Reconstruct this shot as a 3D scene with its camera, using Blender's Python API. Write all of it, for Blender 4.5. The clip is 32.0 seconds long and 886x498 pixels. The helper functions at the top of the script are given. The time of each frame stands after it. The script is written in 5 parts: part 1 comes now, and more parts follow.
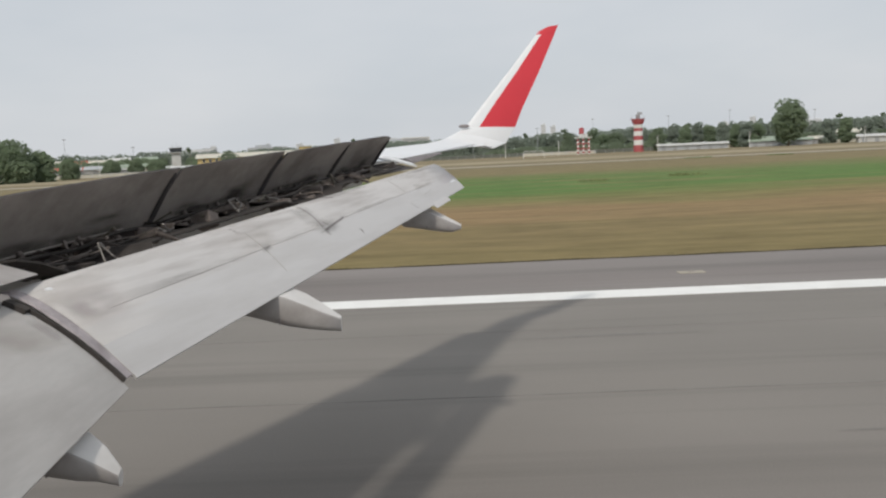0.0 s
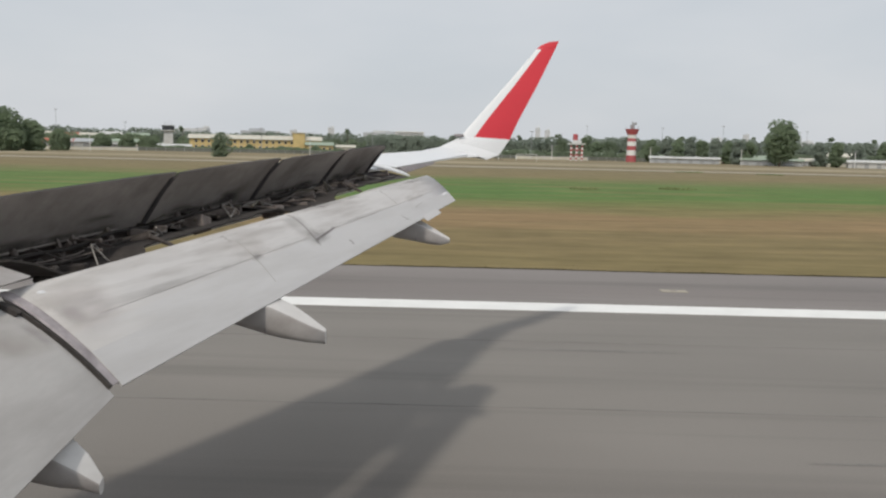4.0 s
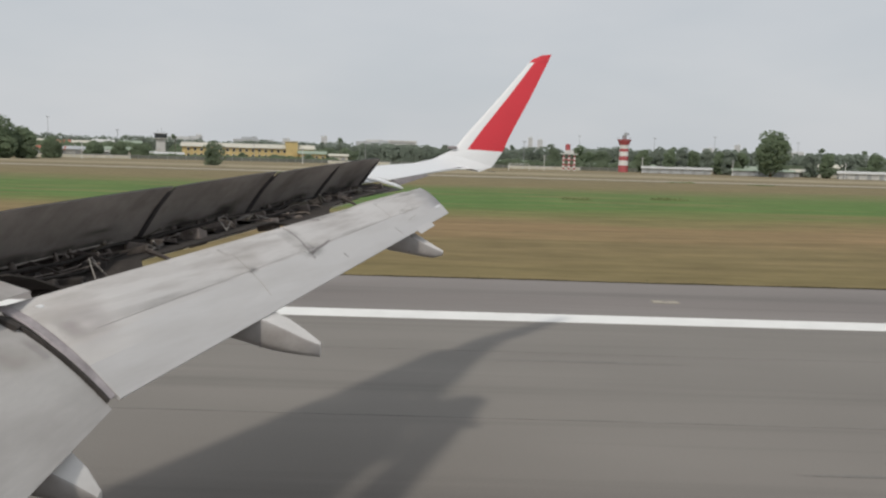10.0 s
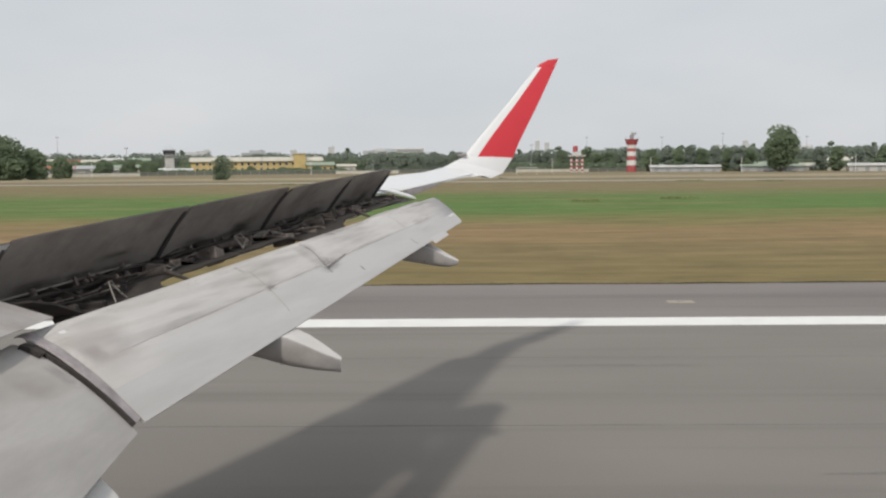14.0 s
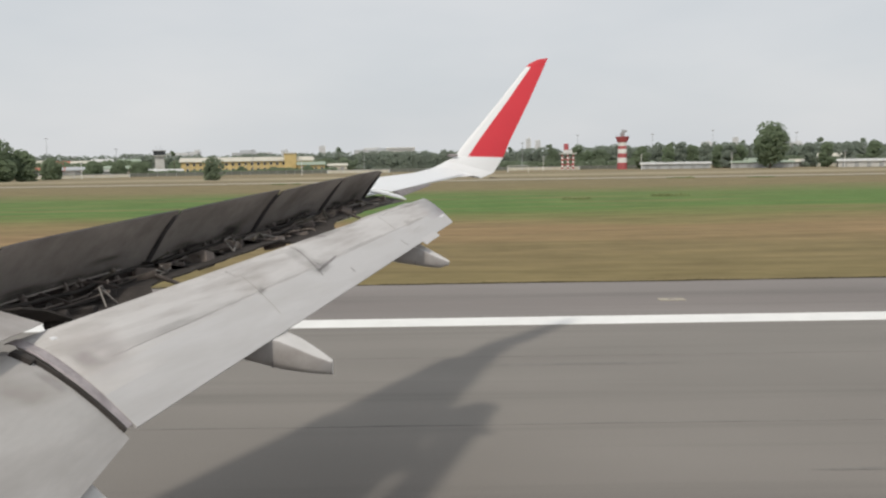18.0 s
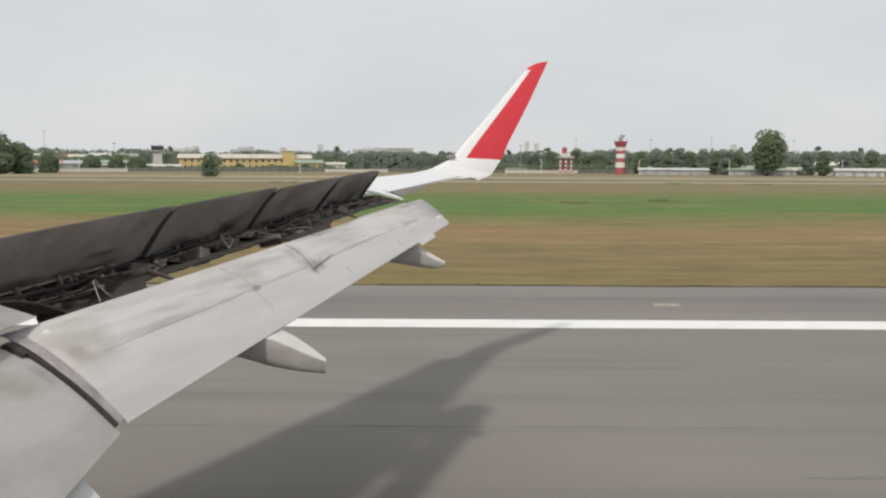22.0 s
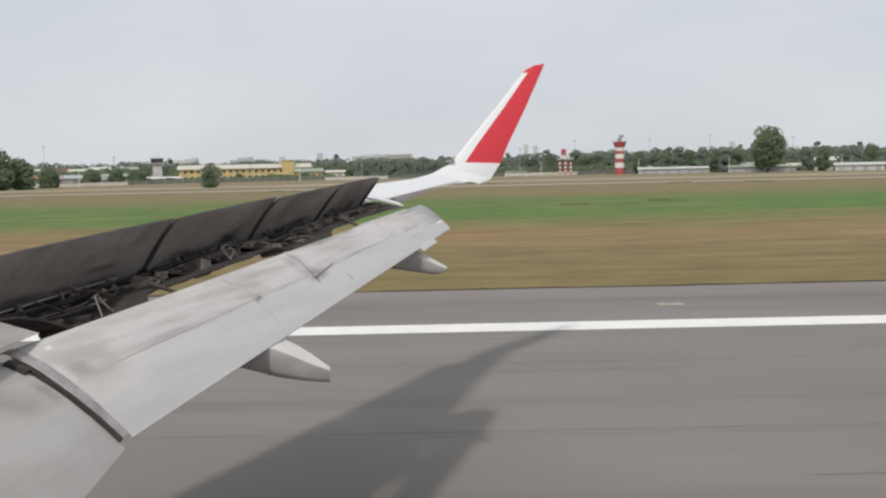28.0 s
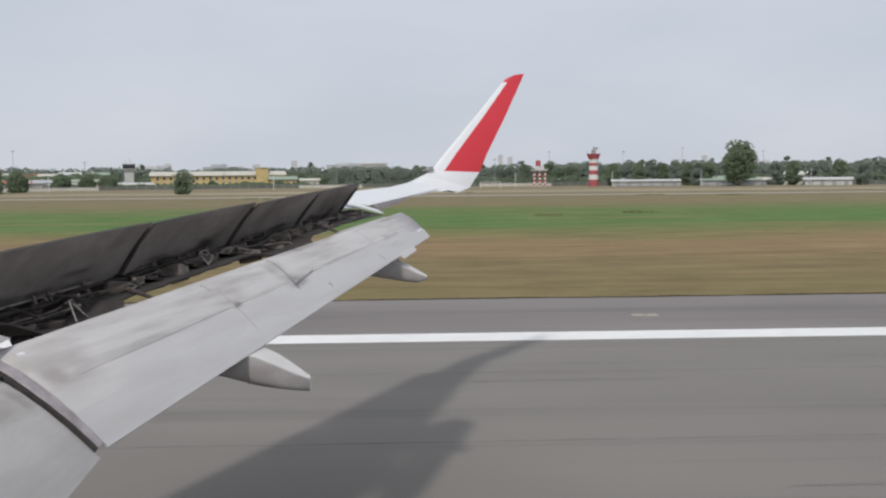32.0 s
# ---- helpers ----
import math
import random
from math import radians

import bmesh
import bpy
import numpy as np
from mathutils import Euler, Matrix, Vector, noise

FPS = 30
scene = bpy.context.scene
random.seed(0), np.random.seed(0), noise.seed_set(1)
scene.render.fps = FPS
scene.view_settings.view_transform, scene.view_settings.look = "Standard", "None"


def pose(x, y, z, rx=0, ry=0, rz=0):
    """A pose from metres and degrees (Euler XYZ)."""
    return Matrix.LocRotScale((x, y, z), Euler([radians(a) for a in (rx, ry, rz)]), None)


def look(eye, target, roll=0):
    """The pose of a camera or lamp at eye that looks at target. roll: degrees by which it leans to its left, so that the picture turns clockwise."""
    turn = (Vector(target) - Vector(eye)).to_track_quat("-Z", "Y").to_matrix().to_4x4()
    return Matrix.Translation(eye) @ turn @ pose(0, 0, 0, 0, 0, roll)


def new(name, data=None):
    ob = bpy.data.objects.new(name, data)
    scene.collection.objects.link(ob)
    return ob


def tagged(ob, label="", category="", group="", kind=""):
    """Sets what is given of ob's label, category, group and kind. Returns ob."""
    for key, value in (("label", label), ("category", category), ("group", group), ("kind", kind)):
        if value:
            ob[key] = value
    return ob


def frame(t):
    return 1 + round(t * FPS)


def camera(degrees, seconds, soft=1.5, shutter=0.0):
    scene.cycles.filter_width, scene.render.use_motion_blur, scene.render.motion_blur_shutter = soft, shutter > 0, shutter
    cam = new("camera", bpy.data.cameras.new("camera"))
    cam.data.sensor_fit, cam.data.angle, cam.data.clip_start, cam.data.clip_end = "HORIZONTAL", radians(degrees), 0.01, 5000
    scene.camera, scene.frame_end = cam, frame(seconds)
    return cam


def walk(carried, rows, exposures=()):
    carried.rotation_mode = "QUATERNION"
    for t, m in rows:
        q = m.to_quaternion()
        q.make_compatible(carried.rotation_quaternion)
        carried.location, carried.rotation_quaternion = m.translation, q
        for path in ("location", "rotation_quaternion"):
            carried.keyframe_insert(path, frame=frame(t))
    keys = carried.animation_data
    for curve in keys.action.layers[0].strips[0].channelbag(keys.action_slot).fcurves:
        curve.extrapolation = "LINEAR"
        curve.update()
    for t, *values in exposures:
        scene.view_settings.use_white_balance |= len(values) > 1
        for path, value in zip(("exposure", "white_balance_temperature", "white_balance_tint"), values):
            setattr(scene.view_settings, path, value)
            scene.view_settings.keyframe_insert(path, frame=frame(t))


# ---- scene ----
# camera: seconds, place, yaw, pitch, roll (degrees)
PATH = [
    (0, 0.083, 0.162, 4.014, 1.58, -6.71, -2.71),
    (0.5, 0.090, 0.158, 4.043, 1.74, -6.69, -2.45),
    (1, 0.080, 0.138, 4.098, 1.49, -7.15, -1.82),
    (1.5, 0.104, 0.136, 4.142, 1.47, -7.26, -1.41),
    (2, 0.096, 0.107, 4.204, 1.25, -7.56, -0.73),
    (2.5, 0.096, 0.109, 4.209, 1.27, -7.54, -0.51),
    (3, 0.082, 0.088, 4.202, 1.11, -7.09, 0.24),
    (3.5, 0.076, 0.067, 4.216, 0.89, -7.07, 0.86),
    (5.5, 0.047, 0.072, 4.251, 0.07, -6.03, 2.06),
    (6, 0.019, 0.047, 4.241, -0.54, -5.70, 1.56),
    (6.5, 0.064, 0.025, 4.257, 0.36, -5.86, 0.16),
    (7, 0.101, 0.012, 4.255, 1.21, -6.14, -0.49),
    (7.5, 0.103, -0.014, 4.250, 1.34, -5.84, -0.66),
    (8, 0.108, -0.029, 4.252, 1.40, -6.55, -0.85),
    (8.5, 0.110, -0.021, 4.262, 1.06, -6.84, -0.02),
    (9, 0.102, -0.012, 4.256, -1.74, -6.77, 0.84),
    (9.5, 0.083, -0.010, 4.263, -2.48, -6.50, 0.28),
    (10, 0.063, -0.012, 4.285, 0.14, -6.34, 1.57),
    (10.5, 0.053, -0.026, 4.294, 0.62, -7.11, 0.39),
    (11, 0.046, -0.029, 4.302, 0.82, -7.40, -0.10),
    (11.5, 0.043, -0.042, 4.304, 0.47, -6.00, -0.51),
    (12, 0.058, -0.031, 4.325, 0.89, -5.77, -0.36),
    (12.5, 0.052, -0.018, 4.325, 1.01, -5.88, -0.93),
    (13, 0.043, -0.021, 4.325, 0.88, -6.22, -1.04),
    (13.5, 0.029, 0.004, 4.318, 0.73, -6.12, -0.57),
    (14, 0.008, 0.009, 4.318, 0.88, -5.91, -0.51),
    (14.5, 0.009, 0.012, 4.311, 0.76, -5.51, 0.03),
    (16.5, 0.009, -0.014, 4.313, 0.35, -4.69, -0.48),
    (17, 0.026, 0.004, 4.325, 0.58, -5.36, -1.02),
    (17.5, 0.021, -0.009, 4.335, 0.68, -5.99, -0.92),
    (18, 0.023, -0.014, 4.348, 0.32, -6.01, -0.92),
    (18.5, 0.013, -0.008, 4.336, 0.18, -5.99, -1.30),
    (19, 0.008, 0.013, 4.339, 0.04, -6.04, -0.97),
    (19.5, 0.001, 0.009, 4.341, -0.20, -6.09, -1.26),
    (20, 0.011, 0.012, 4.331, -0.00, -6.05, -0.85),
    (20.5, 0.023, 0.002, 4.345, 0.08, -6.27, -0.38),
    (21, 0.036, -0.005, 4.340, 0.54, -5.91, 0.04),
    (21.5, 0.028, -0.015, 4.342, 0.31, -6.00, 0.58),
    (22, 0.028, -0.014, 4.350, 0.07, -5.94, 0.29),
    (22.5, 0.023, 0.001, 4.349, 0.11, -5.84, 0.24),
    (23, 0.005, 0.004, 4.360, 0.06, -5.79, -0.05),
    (23.5, 0.037, -0.002, 4.352, 0.44, -5.87, -0.89),
    (24, 0.049, -0.026, 4.338, 0.48, -6.10, 0.34),
    (24.5, 0.044, -0.012, 4.344, 0.38, -6.36, 0.41),
    (25, 0.034, -0.016, 4.342, 0.16, -6.34, 0.15),
    (25.5, 0.031, -0.014, 4.347, 0.32, -6.64, 0.12),
    (27.5, 0.027, -0.003, 4.339, 0.35, -5.79, -0.42),
    (28, 0.031, 0.008, 4.350, 0.19, -5.60, -1.25),
    (28.5, 0.010, 0.015, 4.339, -0.16, -5.48, -1.03),
    (29, 0.002, 0.041, 4.357, -0.64, -5.31, -0.89),
    (29.5, 0.004, 0.041, 4.336, -0.61, -5.18, -0.53),
    (30, -0.001, 0.038, 4.334, -0.68, -5.23, -0.76),
    (30.5, -0.007, 0.046, 4.329, -0.71, -5.31, -0.72),
    (31, -0.024, 0.090, 4.334, -1.09, -5.35, -0.34),
    (31.5, -0.040, 0.085, 4.333, -1.50, -5.23, -0.69),
    (32, -0.049, 0.092, 4.325, -1.62, -4.96, -0.51),
]

cam = camera(56.0, 32.0, soft=2.3)
walk(cam, [(t, pose(x, y, z) @ pose(0, 0, 0, 0, 0, yaw) @ pose(0, 0, 0, 90 + pitch) @ pose(0, 0, 0, 0, 0, roll))
           for t, x, y, z, yaw, pitch, roll in PATH],
     exposures=[(0, 0.04, 6350, 10), (3, 0.04, 6350, 10), (8, -0.06, 6400, 10), (10, -0.08, 6400, 10), (12, 0.05, 6420, 10), (14, 0.08, 6450, 10), (18, 0.12, 6500, 10), (23, 0.16, 6550, 10),
                (25.5, 0.16, 6500, 10), (28, 0.12, 6350, 11), (30, 0.08, 6180, 12), (32, 0.0, 6080, 12)])

# ---- world and sun: thin overcast, a veiled sun behind the fuselage ----
SUN = Vector((1.45, 5.3, -6.3)).normalized()
world = bpy.data.worlds.new("overcast_sky")
scene.world = world
world.use_nodes = True
wn, wl = world.node_tree.nodes, world.node_tree.links
wn.clear()
w_out, w_bg = wn.new("ShaderNodeOutputWorld"), wn.new("ShaderNodeBackground")
w_sky = wn.new("ShaderNodeTexSky")
w_sky.sky_type, w_sky.sun_disc = "NISHITA", False
w_sky.sun_elevation, w_sky.sun_rotation = math.asin(-SUN.z), math.atan2(-SUN.x, -SUN.y)
w_sky.air_density, w_sky.dust_density = 1.0, 4.0
w_dim = wn.new("ShaderNodeMix")
w_dim.data_type, w_dim.blend_type = "RGBA", "MULTIPLY"
w_dim.inputs[0].default_value = 1.0
w_dim.inputs[7].default_value = (0.1, 0.1, 0.1, 1)
w_tc, w_map, w_noise, w_ramp, w_mix = (wn.new("ShaderNodeTexCoord"), wn.new("ShaderNodeMapping"), wn.new("ShaderNodeTexNoise"),
                                       wn.new("ShaderNodeValToRGB"), wn.new("ShaderNodeMix"))
w_map.inputs["Scale"].default_value = (1.0, 1.0, 3.2)
w_noise.inputs["Scale"].default_value, w_noise.inputs["Detail"].default_value = 2.6, 4.0
w_noise.inputs["Roughness"].default_value = 0.5
w_ramp.color_ramp.elements[0].position, w_ramp.color_ramp.elements[0].color = 0.3, (0.595, 0.625, 0.65, 1)
w_ramp.color_ramp.elements[1].position, w_ramp.color_ramp.elements[1].color = 0.72, (0.69, 0.70, 0.71, 1)
w_mix.data_type = "RGBA"
w_mix.inputs[0].default_value = 0.9
wl.new(w_tc.outputs["Generated"], w_map.inputs["Vector"])
wl.new(w_map.outputs["Vector"], w_noise.inputs["Vector"])
wl.new(w_noise.outputs["Fac"], w_ramp.inputs["Fac"])
wl.new(w_sky.outputs["Color"], w_dim.inputs[6])
wl.new(w_dim.outputs[2], w_mix.inputs[6])
wl.new(w_ramp.outputs["Color"], w_mix.inputs[7])
wl.new(w_mix.outputs[2], w_bg.inputs["Color"])
wl.new(w_bg.outputs["Background"], w_out.inputs["Surface"])
w_bg.inputs["Strength"].default_value = 1.0

sun = new("sun", bpy.data.lights.new("sun", "SUN"))
sun.data.energy, sun.data.angle, sun.data.color = 1.7, radians(4.0), (1.0, 0.92, 0.80)
sun.matrix_world = look((0, -60, 70), Vector((0, -60, 70)) + SUN)


# ---- materials ----
def material(name, colour, rough=0.6, metal=0.0, vary=0.12, scale=3.0, fine=40.0, stretch=(1, 1, 1), bump=0.0, dirt=None, dirt_amount=0.35,
             island=0.0, spec=0.5, turn=0.0):
    """Base colour with broad stains, a fine grain and, where given, streaks of dirt."""
    m = bpy.data.materials.new(name)
    m.use_nodes = True
    n, l = m.node_tree.nodes, m.node_tree.links
    b = n["Principled BSDF"]
    b.inputs["Roughness"].default_value, b.inputs["Metallic"].default_value = rough, metal
    b.inputs["Specular IOR Level"].default_value = spec
    tc, mp = n.new("ShaderNodeTexCoord"), n.new("ShaderNodeMapping")
    mp.vector_type = "TEXTURE"
    mp.inputs["Scale"].default_value = [1 / s for s in stretch]
    mp.inputs["Rotation"].default_value = (0, 0, radians(turn))
    l.new(tc.outputs["Object"], mp.inputs["Vector"])
    big, small = n.new("ShaderNodeTexNoise"), n.new("ShaderNodeTexNoise")
    big.inputs["Scale"].default_value, big.inputs["Detail"].default_value = scale, 5
    small.inputs["Scale"].default_value, small.inputs["Detail"].default_value = fine, 3
    l.new(mp.outputs["Vector"], big.inputs["Vector"])
    l.new(mp.outputs["Vector"], small.inputs["Vector"])
    add = n.new("ShaderNodeMath")
    add.operation = "MULTIPLY_ADD"
    add.inputs[1].default_value = 0.45
    l.new(small.outputs["Fac"], add.inputs[0])
    l.new(big.outputs["Fac"], add.inputs[2])
    rng = n.new("ShaderNodeMapRange")
    rng.inputs["From Min"].default_value, rng.inputs["From Max"].default_value = 0.45, 1.0
    rng.inputs["To Min"].default_value, rng.inputs["To Max"].default_value = 1 - vary, 1 + vary
    l.new(add.outputs[0], rng.inputs["Value"])
    value = rng.outputs[0]
    if island:
        geo = n.new("ShaderNodeNewGeometry")
        r2 = n.new("ShaderNodeMapRange")
        r2.inputs["To Min"].default_value, r2.inputs["To Max"].default_value = 1 - island, 1 + island
        l.new(geo.outputs["Random Per Island"], r2.inputs["Value"])
        mul = n.new("ShaderNodeMath")
        mul.operation = "MULTIPLY"
        l.new(value, mul.inputs[0])
        l.new(r2.outputs[0], mul.inputs[1])
        value = mul.outputs[0]
    mix = n.new("ShaderNodeMix")
    mix.data_type, mix.blend_type = "RGBA", "MULTIPLY"
    mix.inputs[0].default_value = 1.0
    mix.inputs[6].default_value = (*colour, 1)
    l.new(value, mix.inputs[7])
    colour_out = mix.outputs[2]
    if dirt:
        dn, dr, dm = n.new("ShaderNodeTexNoise"), n.new("ShaderNodeValToRGB"), n.new("ShaderNodeMix")
        dn.inputs["Scale"].default_value, dn.inputs["Detail"].default_value, dn.inputs["Roughness"].default_value = scale * 1.7, 5, 0.58
        l.new(mp.outputs["Vector"], dn.inputs["Vector"])
        dr.color_ramp.elements[0].position, dr.color_ramp.elements[1].position = 0.46, 0.74
        dr.color_ramp.elements[1].color = (dirt_amount, dirt_amount, dirt_amount, 1)
        l.new(dn.outputs["Fac"], dr.inputs["Fac"])
        dm.data_type = "RGBA"
        l.new(dr.outputs["Color"], dm.inputs[0])
        l.new(colour_out, dm.inputs[6])
        dm.inputs[7].default_value = (*dirt, 1)
        colour_out = dm.outputs[2]
    l.new(colour_out, b.inputs["Base Color"])
    if bump:
        bp = n.new("ShaderNodeBump")
        bp.inputs["Strength"].default_value, bp.inputs["Distance"].default_value = bump, 0.02
        l.new(add.outputs[0], bp.inputs["Height"])
        l.new(bp.outputs["Normal"], b.inputs["Normal"])
    return m


WING_WHITE = material("white_wing_paint", (0.66, 0.67, 0.67), 0.35, vary=0.05, scale=1.2, fine=14, dirt=(0.42, 0.41, 0.39), dirt_amount=0.3)
FLAP_FRONT = material("dusty_flap_paint", (0.568, 0.553, 0.545), 0.55, vary=0.09, scale=1.15, fine=20, stretch=(3.4, 0.30, 3.4),
                      dirt=(0.34, 0.315, 0.30), dirt_amount=1.0, turn=-18.5)
FLAP_AFT = material("pale_flap_paint", (0.563, 0.554, 0.553), 0.5, vary=0.05, scale=0.9, fine=22, stretch=(2.6, 0.3, 2.6),
                    dirt=(0.43, 0.415, 0.40), dirt_amount=0.6, turn=-18.5)
JOINT_GREY = material("soft_grey_joint", (0.475, 0.46, 0.445), 0.6, vary=0.15, scale=4, fine=30)
INNER_FLAP = material("grimy_inboard_flap", (0.455, 0.44, 0.425), 0.55, vary=0.12, scale=0.9, fine=14, stretch=(2.2, 0.5, 2.2),
                      dirt=(0.34, 0.32, 0.305), dirt_amount=0.8)
# Fairing tops are paler than the dirty sides, painting in light from above.
FAIRING_LIT = material("lit_fairing_top", (0.63, 0.615, 0.60), 0.5, vary=0.06, scale=2.0, fine=25, dirt=(0.45, 0.43, 0.41), dirt_amount=0.5)
FAIRING_GREY = material("shaded_fairing_grey", (0.42, 0.40, 0.39), 0.5, vary=0.09, scale=2.0, fine=25, dirt=(0.25, 0.215, 0.20), dirt_amount=0.75)
RED_PAINT = material("red_winglet_paint", (0.62, 0.035, 0.05), 0.3, vary=0.04, scale=1.2, fine=20)
TIP_WHITE = material("bright_winglet_paint", (0.765, 0.775, 0.785), 0.3, vary=0.03, scale=1.2, fine=20)
PRIMER = material("dark_grey_primer", (0.345, 0.313, 0.288), 0.75, vary=0.16, scale=1.1, fine=16, dirt=(0.17, 0.148, 0.133), dirt_amount=0.9)
# Bay metals: grimy, and darkened further to paint in the recess's shade.
NEAR_BLACK = material("near_black_part", (0.045, 0.039, 0.036), 0.9, vary=0.4, scale=5, fine=40, dirt=(0.028, 0.024, 0.022), dirt_amount=0.6)
CAVITY = material("shaded_sooty_metal", (0.165, 0.140, 0.126), 0.8, vary=0.4, scale=6, fine=50, dirt=(0.085, 0.07, 0.06), dirt_amount=0.6)
BLACKENED = material("shaded_greasy_metal", (0.082, 0.068, 0.061), 0.85, vary=0.4, scale=5, fine=40, dirt=(0.035, 0.03, 0.027), dirt_amount=0.6)
TAN_METAL = material("oily_brown_housing", (0.25, 0.205, 0.17), 0.7, vary=0.35, scale=9, fine=60, dirt=(0.10, 0.08, 0.066), dirt_amount=0.7)
GREENISH = material("zinc_primer_bracket", (0.11, 0.097, 0.074), 0.65, vary=0.25, scale=9, fine=60, dirt=(0.06, 0.05, 0.04), dirt_amount=0.7)
STEEL = material("greasy_steel_rod", (0.27, 0.25, 0.23), 0.6, metal=0.2, vary=0.2, scale=9, fine=60)
RUBBER = material("dark_rubber_seal", (0.075, 0.068, 0.07), 0.7, vary=0.25, scale=8, fine=60)
SEAL_PALE = material("pale_mauve_seal", (0.40, 0.36, 0.368), 0.65, vary=0.25, scale=6, fine=50, dirt=(0.21, 0.185, 0.19), dirt_amount=0.7)
SEAL_GREY = material("scuffed_grey_seal", (0.23, 0.21, 0.21), 0.6, vary=0.3, scale=8, fine=60)


def stain_material(name, colour, strength, scale, rim=0.32, low=0.34):
    """A patch of grime or painted shade, thinning towards its rim, broken up by streaks."""
    m = bpy.data.materials.new(name)
    m.use_nodes = True
    n, l = m.node_tree.nodes, m.node_tree.links
    b = n["Principled BSDF"]
    b.inputs["Base Color"].default_value, b.inputs["Roughness"].default_value = (*colour, 1), 0.75
    b.inputs["Specular IOR Level"].default_value = 0.2
    uv, sep = n.new("ShaderNodeUVMap"), n.new("ShaderNodeSeparateXYZ")
    l.new(uv.outputs["UV"], sep.inputs[0])
    rims = []
    for axis in ("X", "Y"):
        tri = n.new("ShaderNodeMath")
        tri.operation = "PINGPONG"
        tri.inputs[1].default_value = 0.5
        l.new(sep.outputs[axis], tri.inputs[0])
        rise = n.new("ShaderNodeMapRange")
        rise.interpolation_type = "SMOOTHSTEP"
        rise.inputs["From Min"].default_value, rise.inputs["From Max"].default_value = 0.0, rim
        l.new(tri.outputs[0], rise.inputs["Value"])
        rims.append(rise.outputs[0])
    tc, tex, rng_, mp = n.new("ShaderNodeTexCoord"), n.new("ShaderNodeTexNoise"), n.new("ShaderNodeMapRange"), n.new("ShaderNodeMapping")
    mp.vector_type = "TEXTURE"
    mp.inputs["Rotation"].default_value, mp.inputs["Scale"].default_value = (0, 0, radians(-18.5)), (0.5, 2.4, 0.5)
    tex.inputs["Scale"].default_value, tex.inputs["Detail"].default_value = scale, 5
    l.new(tc.outputs["Object"], mp.inputs["Vector"])
    l.new(mp.outputs["Vector"], tex.inputs["Vector"])
    rng_.inputs["From Min"].default_value, rng_.inputs["From Max"].default_value = low, low + 0.36
    rng_.inputs["To Max"].default_value = strength
    l.new(tex.outputs["Fac"], rng_.inputs["Value"])
    one, two = n.new("ShaderNodeMath"), n.new("ShaderNodeMath")
    one.operation = two.operation = "MULTIPLY"
    l.new(rims[0], one.inputs[0])
    l.new(rims[1], one.inputs[1])
    l.new(one.outputs[0], two.inputs[0])
    l.new(rng_.outputs[0], two.inputs[1])
    l.new(two.outputs[0], b.inputs["Alpha"])
    return m


GRIME = stain_material("grey_grime", (0.30, 0.285, 0.275), 0.42, 3.0)
BROWN_GRIME = stain_material("brown_grime", (0.40, 0.34, 0.295), 0.30, 3.5)
MAUVE = stain_material("mauve_grime", (0.40, 0.35, 0.36), 0.24, 4.0, 0.42, 0.26)
SOOT = stain_material("oily_soot", (0.13, 0.122, 0.115), 0.60, 7.0, 0.45, 0.40)
RUBBED = stain_material("rubbed_patch", (0.38, 0.335, 0.335), 0.26, 5.0, 0.40, 0.22)
SHADE_AND_SOOT = stain_material("recess_shade_soot", (0.04, 0.035, 0.032), 0.68, 5.0, 0.45, 0.34)


# ---- mesh helpers ----
def mesh_object(name, verts, faces, mats, parent=None, label="", slots=None, smooth=False):
    me = bpy.data.meshes.new(name)
    me.from_pydata([tuple(v) for v in verts], [], faces)
    for m in (mats if isinstance(mats, (list, tuple)) else [mats]):
        me.materials.append(m)
    if slots is not None:
        me.polygons.foreach_set("material_index", slots)
    if smooth:
        me.polygons.foreach_set("use_smooth", [True] * len(me.polygons))
    me.update()
    if len(faces) < 3000:
        bm = bmesh.new()
        bm.from_mesh(me)
        bmesh.ops.recalc_face_normals(bm, faces=bm.faces)
        bm.to_mesh(me)
        bm.free()
    ob = new(name, me)
    if parent is not None:
        ob.parent = parent
    if label:
        ob["label"] = label
    return ob


def part(name, bm, mat, parent, label="", smooth=False):
    me = bpy.data.meshes.new(name)
    bmesh.ops.recalc_face_normals(bm, faces=bm.faces)
    bm.to_mesh(me)
    bm.free()
    me.materials.append(mat)
    if smooth:
        me.polygons.foreach_set("use_smooth", [True] * len(me.polygons))
    ob = new(name, me)
    if parent is not None:
        ob.parent = parent
    if label:
        ob["label"] = label
    return ob


def loft(sections, slot=None, caps=True):
    """Verts, faces and slots of a skin over closed sections with the same number of points."""
    verts = [v for s in sections for v in s]
    k, faces, slots = len(sections[0]), [], []
    for i in range(len(sections) - 1):
        for j in range(k):
            faces.append((i * k + j, i * k + (j + 1) % k, (i + 1) * k + (j + 1) % k, (i + 1) * k + j))
            slots.append(slot(i, j) if slot else 0)
    if caps:
        faces.append(tuple(range(k))[::-1])
        faces.append(tuple((len(sections) - 1) * k + j for j in range(k)))
        slots += [slot(0, 0) if slot else 0, slot(len(sections) - 2, 0) if slot else 0]
    return verts, faces, slots


CHORD = [0, 0.012, 0.04, 0.10, 0.2, 0.27, 0.4, 0.53, 0.56, 0.7, 0.85, 1.0]


